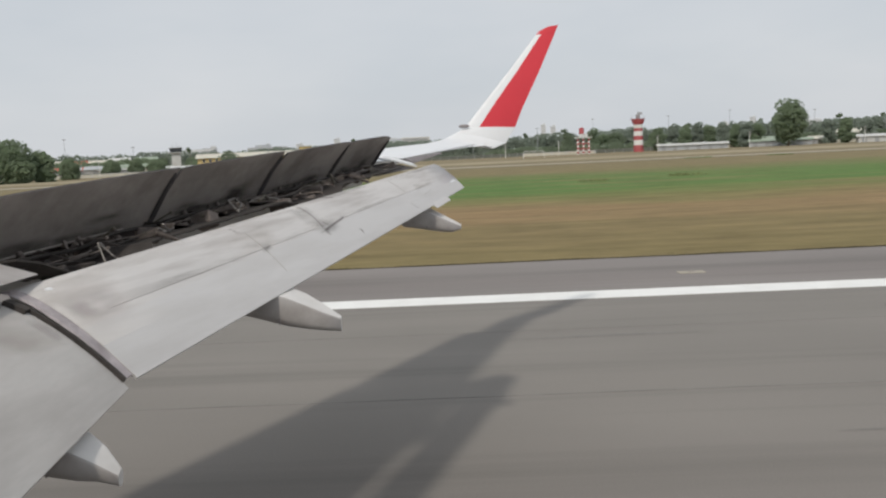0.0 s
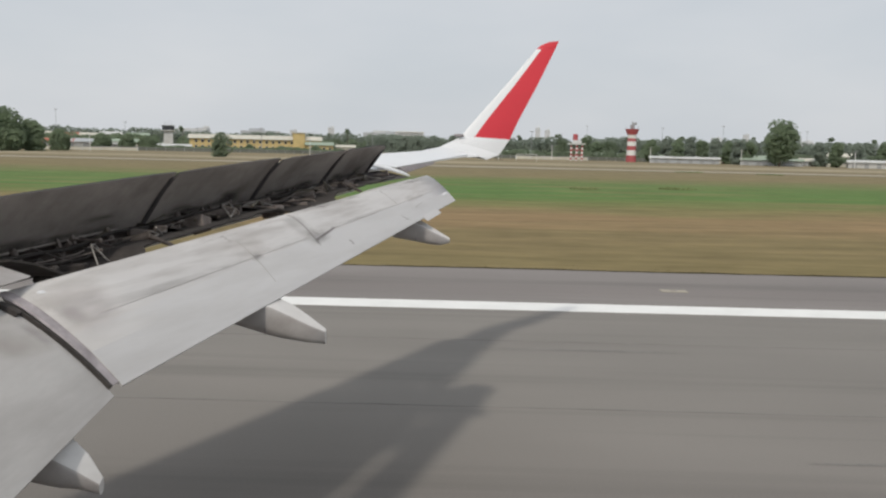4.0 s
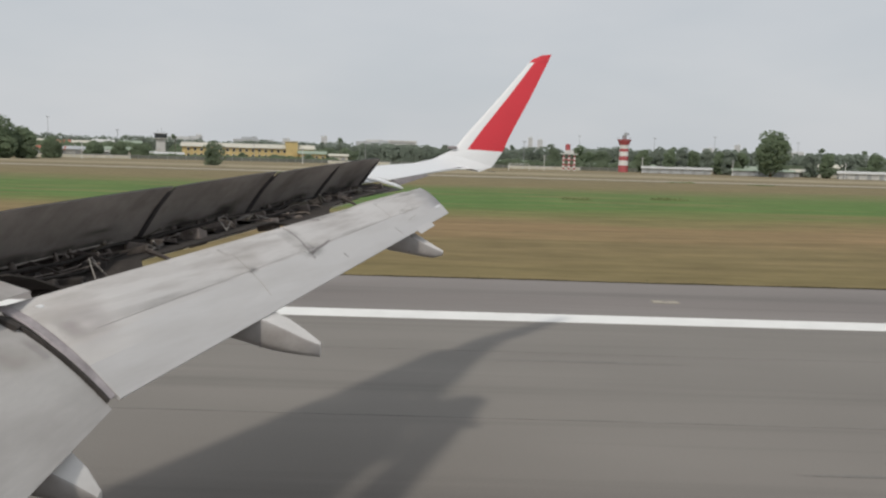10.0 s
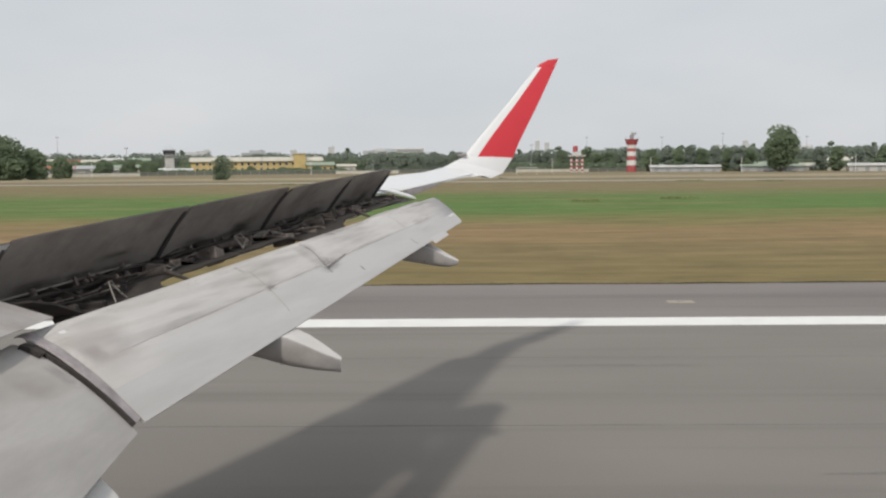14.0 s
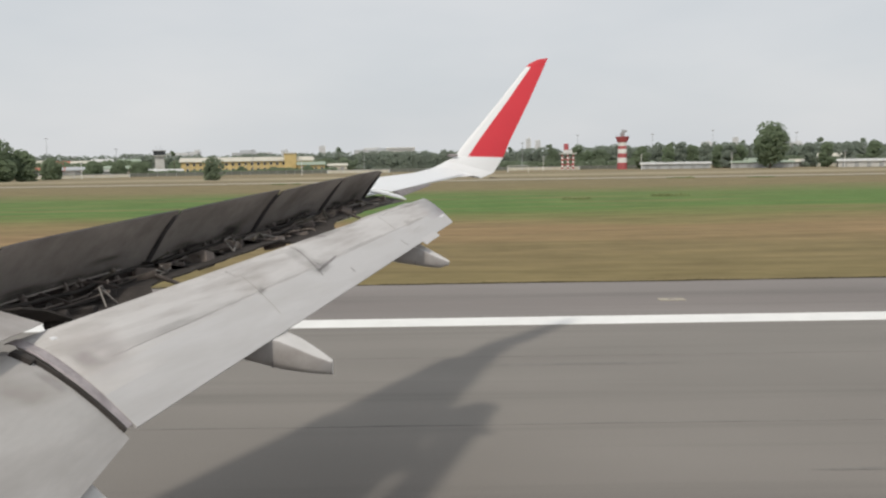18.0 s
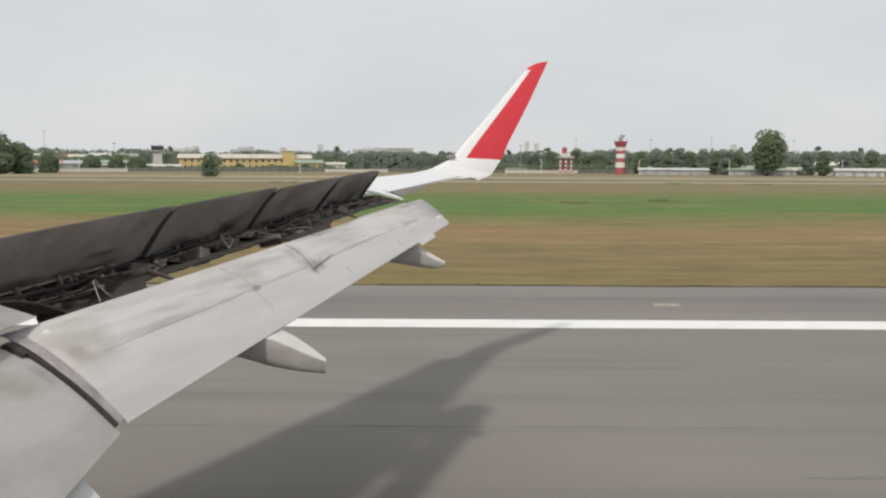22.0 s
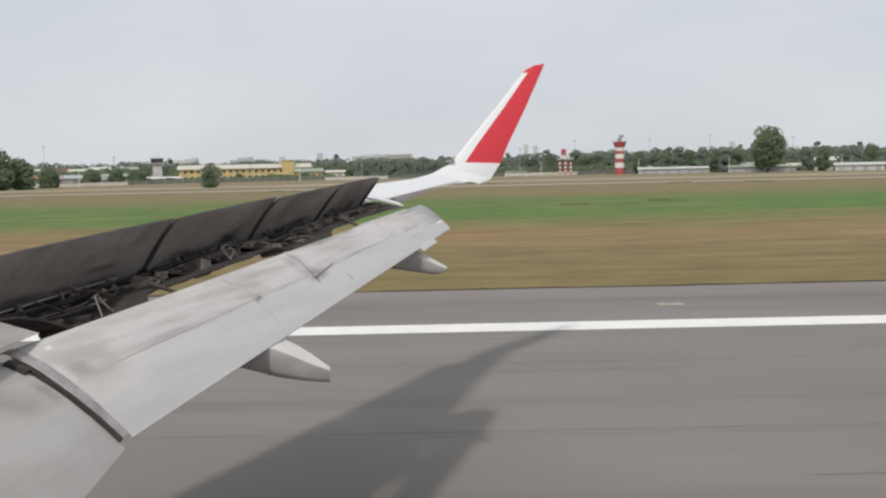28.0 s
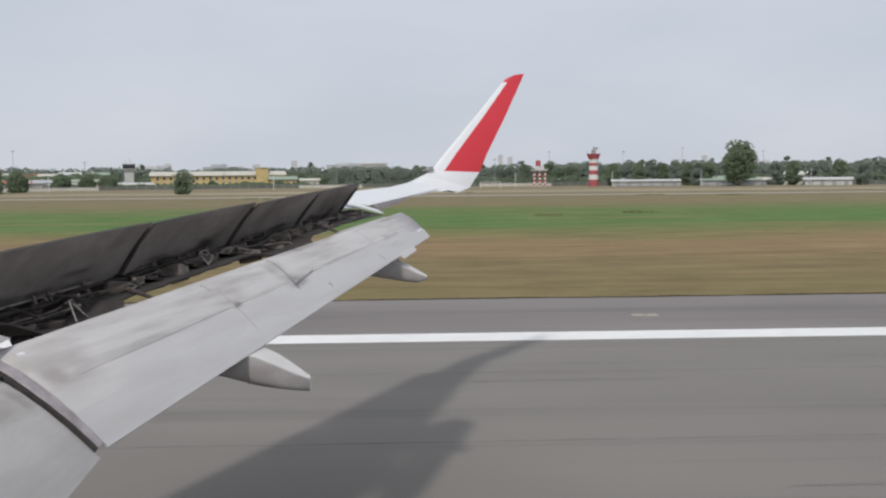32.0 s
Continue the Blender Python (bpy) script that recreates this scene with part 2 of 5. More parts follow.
def foil(le, te, thick, up, bow=0.0, blunt=0.004):
    """A wing section: upper side from nose to tail, then the lower side back. thick and bow in parts of the chord."""
    le, te, up = Vector(le), Vector(te), Vector(up)
    c = te - le
    n = (up - c * (up.dot(c) / c.length_squared)).normalized()
    top, low = [], []
    for s in CHORD:
        t = thick * c.length * 5 * (0.2969 * math.sqrt(s) - 0.126 * s - 0.3516 * s * s + 0.2843 * s ** 3 - 0.1015 * s ** 4) + blunt * 0.5
        m = bow * c.length * 4 * s * (1 - s)
        top.append(le + c * s + n * (m + t))
        low.append(le + c * s + n * (m - t))
    return top + low[:0:-1]


def box(bm, centre, size, turn=None):
    m = Matrix.Translation(centre) @ (turn.to_4x4() if turn is not None else Matrix()) @ Matrix.Diagonal((*size, 1))
    return bmesh.ops.create_cube(bm, size=1, matrix=m)["verts"]


def rod(bm, a, b, r, r2=None, n=8):
    a, b = Vector(a), Vector(b)
    d = b - a
    m = Matrix.Translation((a + b) / 2) @ d.to_track_quat("Z", "Y").to_matrix().to_4x4()
    bmesh.ops.create_cone(bm, cap_ends=True, segments=n, radius1=r, radius2=r if r2 is None else r2, depth=d.length, matrix=m)


def bevelled(bm, width, segments=1):
    bmesh.ops.bevel(bm, geom=bm.edges[:], offset=width, segments=segments, affect="EDGES", profile=0.6)


def lerp(a, b, t):
    return a + (b - a) * t


def along(a, b, ya, yb, y):
    return Vector(a).lerp(Vector(b), (y - ya) / (yb - ya))


# ---- the wing: X runs aft, Y outboard, Z up ----
wing = tagged(new("airliner_wing"), "white airliner wing with lowered flaps, raised dark spoilers and red winglet", "aircraft wing")


def le_x(y):
    return -1.50 + 0.517 * (y - 13.14)


def hinge(y):
    return along((-3.18, 5.2, 3.44), (-1.24, 11.2, 3.89), 5.2, 11.2, y)


def crest(y):
    return 3.27 + 0.098 * (y - 5)


# fixed wing ahead of the spoilers
secs = []
for y in (0.35, 2.5, 4.9, 7, 9.3, 11.3):
    h = hinge(max(y, 4.0))
    tx = h.x if y >= 4 else hinge(4).x - (4 - y) * 0.02
    tz = h.z if y >= 4 else hinge(4).z - (4 - y) * 0.06
    a, b = Vector((le_x(y), y, crest(y) - 0.14)), Vector((tx - 0.05, y, tz - 0.2))
    s = foil(a, b, 0.10 if y < 9 else 0.09, (0, 0, 1), 0.008, 0.16)
    secs.append(s)
v, f, sl = loft(secs)
mesh_object("wing_box", v, f, WING_WHITE, wing, "white painted wing skin", sl)

# leading edge slats, run out forward and down; unseen, added to widen the shadow
for ya, yb in ((2.2, 5.0), (5.05, 8.0), (8.05, 11.2)):
    secs = []
    for k in range(4):
        y = lerp(ya, yb, k / 3)
        z = crest(y) - 0.14
        secs.append(foil((le_x(y) - 0.42, y, z - 0.30), (le_x(y) + 0.06, y, z - 0.06), 0.14, (-0.4, 0, 1), 0.06))
    v, f, sl = loft(secs)
    mesh_object("slat", v, f, WING_WHITE, wing, "white leading edge slat run forward, unseen, widening the wing's shadow", sl, True)

# outer end is scaled away from the camera point, so its view stays put
EYE = Vector((0, 0, 4.35))


def scale_from_eye(p):
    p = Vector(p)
    return EYE + (p - EYE) * (1 + 0.06 * max(0.0, min(1.0, (p.y - 11.6) / 3)))


# outer wing with the aileron and the blend into the winglet
secs = []
for y in (11.32, 12.2, 13.0, 13.4, 14.3):
    te = along((-0.86, 11.6, 3.925), (0.27, 14.3, 4.085), 11.6, 14.3, y)
    k = 1 + 0.06 * max(0.0, min(1.0, (y - 11.6) / 3))
    a = Vector((le_x(y * k) / k, y, float(np.interp(y, (11.32, 12.2, 13.0, 13.4, 14.3), (3.78, 3.95, 4.05, 4.085, 4.15)))))
    secs.append([scale_from_eye(p) for p in foil(a, te, 0.10, (0, 0, 1), 0.005)])
v, f, sl = loft(secs)
mesh_object("outer_wing", v, f, TIP_WHITE, wing, "clean white outer wing skin", sl)
secs = []
for y in (11.3, 12.4, 13.5, 14.1):
    k = 1 + 0.06 * max(0.0, min(1.0, (y - 11.6) / 3))
    z = float(np.interp(y, (11.3, 12.2, 13.0, 13.4, 14.3), (3.78, 3.95, 4.05, 4.085, 4.15)))
    secs.append([scale_from_eye(p) for p in foil((le_x(y * k) / k - 0.36, y, z - 0.28), (le_x(y * k) / k + 0.06, y, z - 0.06), 0.14, (-0.4, 0, 1), 0.06)])
v, f, sl = loft(secs)
mesh_object("slat", v, f, TIP_WHITE, wing, "white leading edge slat run forward, unseen, widening the wing's shadow", sl, True)
# aileron behind it
secs = []
for y in (11.75, 13.2, 14.55):
    te = along((-0.69, 11.9, 3.945), (0.42, 14.8, 4.14), 11.9, 14.8, y)
    a = along((-1.05, 11.75, 3.96), (0.0, 14.55, 4.13), 11.75, 14.55, y)
    secs.append([scale_from_eye(p) for p in foil(a, te, 0.11, (0, 0, 1), 0.02)])
v, f, sl = loft(secs)
mesh_object("aileron", v, f, TIP_WHITE, wing, "white aileron", sl)
# shroud stub at the flap end, coloured dark to paint in its shade
v, f, sl = loft([foil((-1.45, 10.7, 3.80), (-1.0, 10.75, 3.735), 0.05, (0, 0, 1)), foil((-1.15, 11.3, 3.86), (-0.74, 11.5, 3.775), 0.05, (0, 0, 1)),
                 foil((-1.0, 11.7, 3.88), (-0.565, 11.78, 3.80), 0.04, (0, 0, 1))])
mesh_object("flap_end_shroud", v, f, RUBBER, wing, "shroud at the flap's end with its shade painted dark")
# white fixed trailing edge between the spoilers and the aileron
low = [(-1.15, 11.30, 3.955), (-0.945, 11.45, 3.934), (-0.551, 11.80, 3.81), (-0.64, 11.80, 3.858), (-0.90, 11.62, 3.945)]
v = low + [(x, y, z + 0.022) for x, y, z in low]
f = [(4, 3, 2, 1, 0), (5, 6, 7, 8, 9)] + [(i, (i + 1) % 5, 5 + (i + 1) % 5, 5 + i) for i in range(5)]
mesh_object("fixed_trailing_edge", v, f, TIP_WHITE, wing, "white fixed trailing edge piece")
# grey strip added for the shadowed gap under the aileron
v, f, sl = loft([[scale_from_eye(p) for p in s] for s in (foil((-0.74, 11.84, 3.93), (-0.60, 11.95, 3.862), 0.2, (0, 0, 1)),
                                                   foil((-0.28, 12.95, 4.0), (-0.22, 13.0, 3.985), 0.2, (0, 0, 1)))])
mesh_object("aileron_gap_shade", v, f, SEAL_GREY, wing, "grey strip painting in the shaded gap under the aileron", sl)
bm = bmesh.new()
rod(bm, (-0.46, 11.42, 3.765), (-0.28, 11.54, 3.80), 0.022, 0.014, 8)
part("flap_end_lug", bm, RUBBER, wing, "small dark lug on the flap's end")

# winglet
W = [((-0.50, 14.3, 4.16), (0.30, 14.3, 4.075), (0, 0, 1), 0.085), ((-0.27, 14.68, 4.215), (0.50, 14.80, 4.088), (0, -0.15, 1), 0.06), ((-0.20, 14.8, 4.235), (0.64, 15.15, 4.03), (0, -0.25, 1), 0.085),
     ((-0.04, 15.05, 4.32), (0.88, 15.33, 4.12), (0, -0.7, 0.8), 0.095), ((0.16, 15.2, 4.42), (1.07, 15.46, 4.40), (0, -1, 0.3), 0.09),
     ((0.42, 15.37, 4.74), (1.21, 15.56, 4.72), (0, -1, 0.3), 0.085), ((1.02, 15.76, 5.44), (1.58, 15.86, 5.42), (0, -1, 0.3), 0.08),
     ((1.56, 16.1, 6.10), (1.91, 16.15, 6.10), (0, -1, 0.3), 0.08), ((1.63, 16.14, 6.17), (1.95, 16.17, 6.19), (0, -1, 0.3), 0.07),
     ((1.79, 16.17, 6.245), (1.99, 16.2, 6.275), (0, -1, 0.3), 0.05)]
secs = [[scale_from_eye(p) for p in foil(a, b, th, u)] for a, b, u, th in W]


def red_side(i, j):
    k = len(CHORD)
    c = j if j < k else 2 * k - 2 - j
    c = c if j < k else c - 1
    return 1 if i >= 7 or (i >= 4 and c >= 5) else 0


v, f, sl = loft(secs, red_side)
mesh_object("winglet", v, f, [TIP_WHITE, RED_PAINT], wing, "tall red winglet with a white leading edge", sl)
bm = bmesh.new()
bmesh.ops.create_uvsphere(bm, u_segments=10, v_segments=6, radius=0.05, matrix=Matrix.Translation(scale_from_eye((0.14, 15.13, 4.45))) @ Matrix.Diagonal((2.2, 0.8, 0.7, 1)))
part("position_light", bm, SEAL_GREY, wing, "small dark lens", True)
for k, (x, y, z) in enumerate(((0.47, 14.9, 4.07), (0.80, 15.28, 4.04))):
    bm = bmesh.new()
    rod(bm, scale_from_eye((x, y, z)), scale_from_eye((x + 0.16, y + 0.02, z - 0.01)), 0.006, 0.003, 6)
    part("static_wick", bm, RUBBER, wing, "thin black discharge wick")


# flaps: nose and tail lines
def flap_section(y, inner=False):
    if inner:
        a = along((-2.58, 4.72, 3.285), (-2.72, 0.4, 3.02), 4.72, 0.4, y)
        b = along((-1.855, 4.72, 2.765), (-1.70, 0.4, 2.42), 4.72, 0.4, y)
    else:
        a = along((-2.56, 4.8, 3.325), (-0.32, 11.5, 3.835), 4.8, 11.5, y)
        b = along((-1.865, 4.8, 2.785), (0.095, 11.5, 3.505), 4.8, 11.5, y)
    return foil(a, b, 0.115, (0.4, 0, 1), 0.022, 0.010)


def flap_slot(i, j):
    return 1 if 7 <= j < 15 else 0


for name, ys, inner, words in (("outer_flap", [4.83 + 6.67 * i / 10 for i in range(11)], False, "pale grey flap, dusty along its front half"),
                               ("inner_flap", [4.70, 3.6, 2.4, 1.2, 0.42], True, "pale grey inboard flap")):
    v, f, sl = loft([flap_section(y, inner) for y in ys], flap_slot)
    ob = mesh_object(name, v, f, [INNER_FLAP, INNER_FLAP] if inner else [FLAP_FRONT, FLAP_AFT], wing, words, sl, True)
    k = len(flap_section(1))
    flat = [inner or i % k in (9, 10, 11, 12) or i >= len(f) - 2 for i in range(len(f))]
    ob.data.polygons.foreach_set("use_smooth", [not q for q in flat])
    if name == "outer_flap":
        outer_flap = ob
    else:
        inner_flap = ob


# unseen nose piece under the outer flap, added to block sun through the slot
secs = []
for y in (5.0, 6.5, 8.2, 8.9, 10.2, 11.45):
    nose = flap_section(y)[0]
    reach = float(np.interp(y, (5.0, 9.0, 9.6, 11.45), (0.05, 0.08, 0.28, 0.26)))
    secs.append(foil(nose + Vector((-reach, 0, -0.085)), nose + Vector((0.16, 0, -0.125)), 0.22, (0, 0, 1)))
v, f, sl = loft(secs)
mesh_object("slot_sun_block", v, f, FLAP_FRONT, outer_flap, "unseen rounded piece that blocks sun through the flap slot", sl, True)


def on_flap(y, c, lift=0.0, inner=False):
    """A point on a flap's upper side, c of the chord from the nose."""
    s = flap_section(y, inner)
    for i in range(len(CHORD) - 1):
        if CHORD[i] <= c <= CHORD[i + 1]:
            p = s[i].lerp(s[i + 1], (c - CHORD[i]) / (CHORD[i + 1] - CHORD[i]))
            return p + Vector((0.55, 0, 0.83)) * lift
    return s[len(CHORD) - 1]


def flap_strip(name, pts, width, mat, parent, label="", lift=0.001, inner=False, thick=0.002):
    """A thin raised strip on the flap along points (y, c)."""
    v, f = [], []
    for i, (y, c) in enumerate(pts):
        q = pts[min(i + 1, len(pts) - 1)]
        p = pts[max(i - 1, 0)]
        d = on_flap(q[0], q[1], 0, inner) - on_flap(p[0], p[1], 0, inner)
        side = d.cross(Vector((0.55, 0, 0.83))).normalized() * width * 0.5
        base = on_flap(y, c, lift, inner)
        up = Vector((0.55, 0, 0.83)) * thick
        v += [base - side - up, base - side * 0.8 + up, base + side * 0.8 + up, base + side - up]
    for i in range(len(pts) - 1):
        for j in range(4):
            f.append((i * 4 + j, i * 4 + (j + 1) % 4, i * 4 + 4 + (j + 1) % 4, i * 4 + 4 + j))
    f += [(3, 2, 1, 0), tuple(len(v) - 4 + j for j in range(4))]
    return mesh_object(name, v, f, mat, parent, label)


# seal between the two flaps: a dark lip, a scuffed band and its bolts
seal_pts = [(4.785, c) for c in (0.0, 0.02, 0.06, 0.12, 0.2, 0.3, 0.42, 0.55, 0.7, 0.85, 0.97)]
flap_strip("flap_seal", seal_pts, 0.115, SEAL_PALE, wing, "scuffed pale mauve seal between the flaps", 0.003, thick=0.005)
flap_strip("seal_block", [(4.69, c) for c in (0.07, 0.11, 0.16, 0.22)], 0.075, NEAR_BLACK, wing, "black rubber end of the seal", 0.012, True, 0.014)
flap_strip("seal_lip", [(4.715, c) for c in (0.12, 0.2, 0.3, 0.42, 0.55, 0.7, 0.86, 0.95)], 0.036, NEAR_BLACK, wing, "black seal lip", 0.010, True, 0.012)
flap_strip("panel_joint", [(lerp(6.86, 6.80, k / 6), 0.22 + 0.10 * k) for k in range(7)], 0.010, JOINT_GREY, outer_flap, "thin grey panel joint")
flap_strip("panel_joint", [(9.86, c) for c in (0.10, 0.2, 0.35, 0.5)], 0.009, JOINT_GREY, outer_flap, "thin grey panel joint")
flap_strip("panel_joint", [(7.88, 0.05), (7.88, 0.12), (7.87, 0.22), (7.85, 0.34), (7.82, 0.46), (7.80, 0.56), (7.79, 0.66)], 0.020, SEAL_GREY, outer_flap, "worn dark joint")
flap_strip("scuff_mark", [(7.80, 0.57), (7.95, 0.545), (8.14, 0.515), (8.26, 0.49)], 0.022, SEAL_GREY, outer_flap, "dark rubbed mark")
flap_strip("scuff_mark", [(8.40, 0.015), (8.46, 0.05), (8.53, 0.10)], 0.016, SEAL_GREY, outer_flap, "dark rubbed mark at the nose")
flap_strip("scuff_mark", [(8.30, 0.76), (8.31, 0.80), (8.31, 0.84)], 0.014, SEAL_GREY, outer_flap)
flap_strip("scuff_mark", [(9.72, 0.76), (9.74, 0.80), (9.78, 0.90)], 0.010, JOINT_GREY, outer_flap)
flap_strip("scuff_mark", [(10.22, 0.72), (10.36, 0.70), (10.50, 0.68)], 0.010, JOINT_GREY, outer_flap)
flap_strip("span_joint", [(5.10 + 0.6 * i, 0.46 + 0.008 * i) for i in range(11)], 0.003, JOINT_GREY, outer_flap, "spanwise step between the flap skins")
flap_strip("edge_strip", [(11.24, 0.715), (11.32, 0.71), (11.42, 0.705)], 0.045, TIP_WHITE, outer_flap, "bright bare metal strip")
for k, c in enumerate((0.085, 0.13, 0.17)):
    flap_strip("fastener", [(6.80, c), (6.80, c + 0.022)], 0.022, SEAL_GREY, outer_flap, "dark fastener head")


# small stencil on the flap skin

def flap_patch(name, y0, y1, c0, c1, mat, words, inner=False, lift=0.0025):
    v, f = [], []
    for i in range(7):
        for j in range(5):
            v.append(on_flap(lerp(y0, y1, i / 6), lerp(c0, c1, j / 4), lift, inner))
    for i in range(6):
        for j in range(4):
            f.append((i * 5 + j, i * 5 + j + 1, i * 5 + 6 + j, i * 5 + 5 + j))
    ob = mesh_object(name, v, f, mat, inner_flap if inner else outer_flap, words)
    so = ob.modifiers.new("thick", "SOLIDIFY")
    so.thickness = 0.002


flap_patch("stencil", 4.94, 4.985, 0.11, 0.14, TIP_WHITE, "small white stencil")


def stain_patch(place, mat, parent, words, nu=12, nv=6):
    """A thin patch of grime or painted shade; place(u, w) gives its points for u and w from 0 to 1."""
    me = bpy.data.meshes.new("stain")
    v = [place(i / nu, j / nv) for i in range(nu + 1) for j in range(nv + 1)]
    uvs = [(i / nu, j / nv) for i in range(nu + 1) for j in range(nv + 1)]
    f = [(k, k + 1, k + nv + 2, k + nv + 1) for i in range(nu) for k in range(i * (nv + 1), i * (nv + 1) + nv)]
    me.from_pydata([tuple(p) for p in v], [], f)
    layer = me.uv_layers.new(name="UVMap")
    for loop in me.loops:
        layer.data[loop.index].uv = uvs[loop.vertex_index]
    me.materials.append(mat)
    ob = new("stain", me)
    ob.parent = parent
    ob["label"] = words
    return ob


def flap_stain(corners, mat, words, inner=False, lift=0.0045):
    """Grime on a flap between four places (y, c), in order round the patch."""
    (ya, ca), (yb, cb), (yc, cc), (yd, cd) = corners
    stain_patch(lambda u, w: on_flap(lerp(lerp(ya, yb, u), lerp(yd, yc, u), w), lerp(lerp(ca, cb, u), lerp(cd, cc, u), w), lift, inner),
                mat, inner_flap if inner else outer_flap, words)


for corners, mat, words in (
        (((5.05, 0.34), (6.95, 0.47), (6.95, 0.545), (5.05, 0.46)), GRIME, "long grey grime streak ahead of the skin step"),
        (((6.9, 0.43), (9.8, 0.47), (9.8, 0.545), (6.9, 0.54)), GRIME, "long grey grime streak ahead of the skin step"),
        (((4.86, 0.03), (6.4, 0.02), (6.4, 0.16), (4.86, 0.24)), BROWN_GRIME, "brownish dusty front of the flap"),
        (((6.2, 0.02), (7.9, 0.02), (7.9, 0.13), (6.2, 0.15)), BROWN_GRIME, "brownish dusty front of the flap"),
        (((6.5, 0.16), (7.25, 0.14), (7.15, 0.52), (6.5, 0.50)), BROWN_GRIME, "brownish stain round the panel joint"),
        (((6.76, 0.42), (6.96, 0.42), (6.96, 0.56), (6.76, 0.56)), SOOT, "dark smudge on the panel joint"),
        (((7.62, 0.05), (8.0, 0.03), (7.97, 0.66), (7.58, 0.66)), GRIME, "grey smear along the worn joint"),
        (((7.66, 0.46), (8.1, 0.42), (8.1, 0.66), (7.66, 0.68)), SOOT, "oily smudge where the marks meet"),
        (((8.3, 0.0), (9.5, 0.0), (9.5, 0.10), (8.3, 0.12)), GRIME, "grey dusty nose of the flap"),
        (((9.6, 0.02), (11.4, 0.02), (11.4, 0.16), (9.6, 0.14)), GRIME, "grey dusty nose of the flap"),
        (((10.1, 0.40), (10.8, 0.36), (10.8, 0.60), (10.1, 0.62)), BROWN_GRIME, "faint brown stain on the flap"),
        (((4.80, 0.02), (5.45, 0.04), (5.30, 0.62), (4.80, 0.72)), MAUVE, "mauve grime beside the seal"),
        (((4.84, 0.22), (5.05, 0.31), (5.07, 0.50), (4.84, 0.53)), RUBBED, "rubbed grey patch beside the seal")):
    flap_stain(corners, mat, words)
for corners, mat, words in ((((4.2, 0.10), (4.68, 0.10), (4.68, 0.62), (4.2, 0.5)), BROWN_GRIME, "grey grime beside the seal"),
                            (((2.2, 0.12), (4.3, 0.12), (4.3, 0.4), (2.2, 0.4)), BROWN_GRIME, "brownish dusty front of the inboard flap"),
                            (((4.55, 0.22), (4.69, 0.22), (4.69, 0.58), (4.57, 0.57)), RUBBED, "rubbed grey patch beside the seal")):
    flap_stain(corners, mat, words, True)

# small tab that juts out behind the outboard fairing
secs = []
for y in (10.2, 10.74):
    s = flap_section(y)
    nose, tail = s[0], s[len(CHORD) - 1]
    secs.append(foil(nose.lerp(tail, 0.88), nose.lerp(tail, 1.10), 0.06, (0.4, 0, 1)))
v, f, sl = loft(secs)
mesh_object("flap_tab", v, f, FLAP_AFT, outer_flap, "small pale tab at the trailing edge", sl)


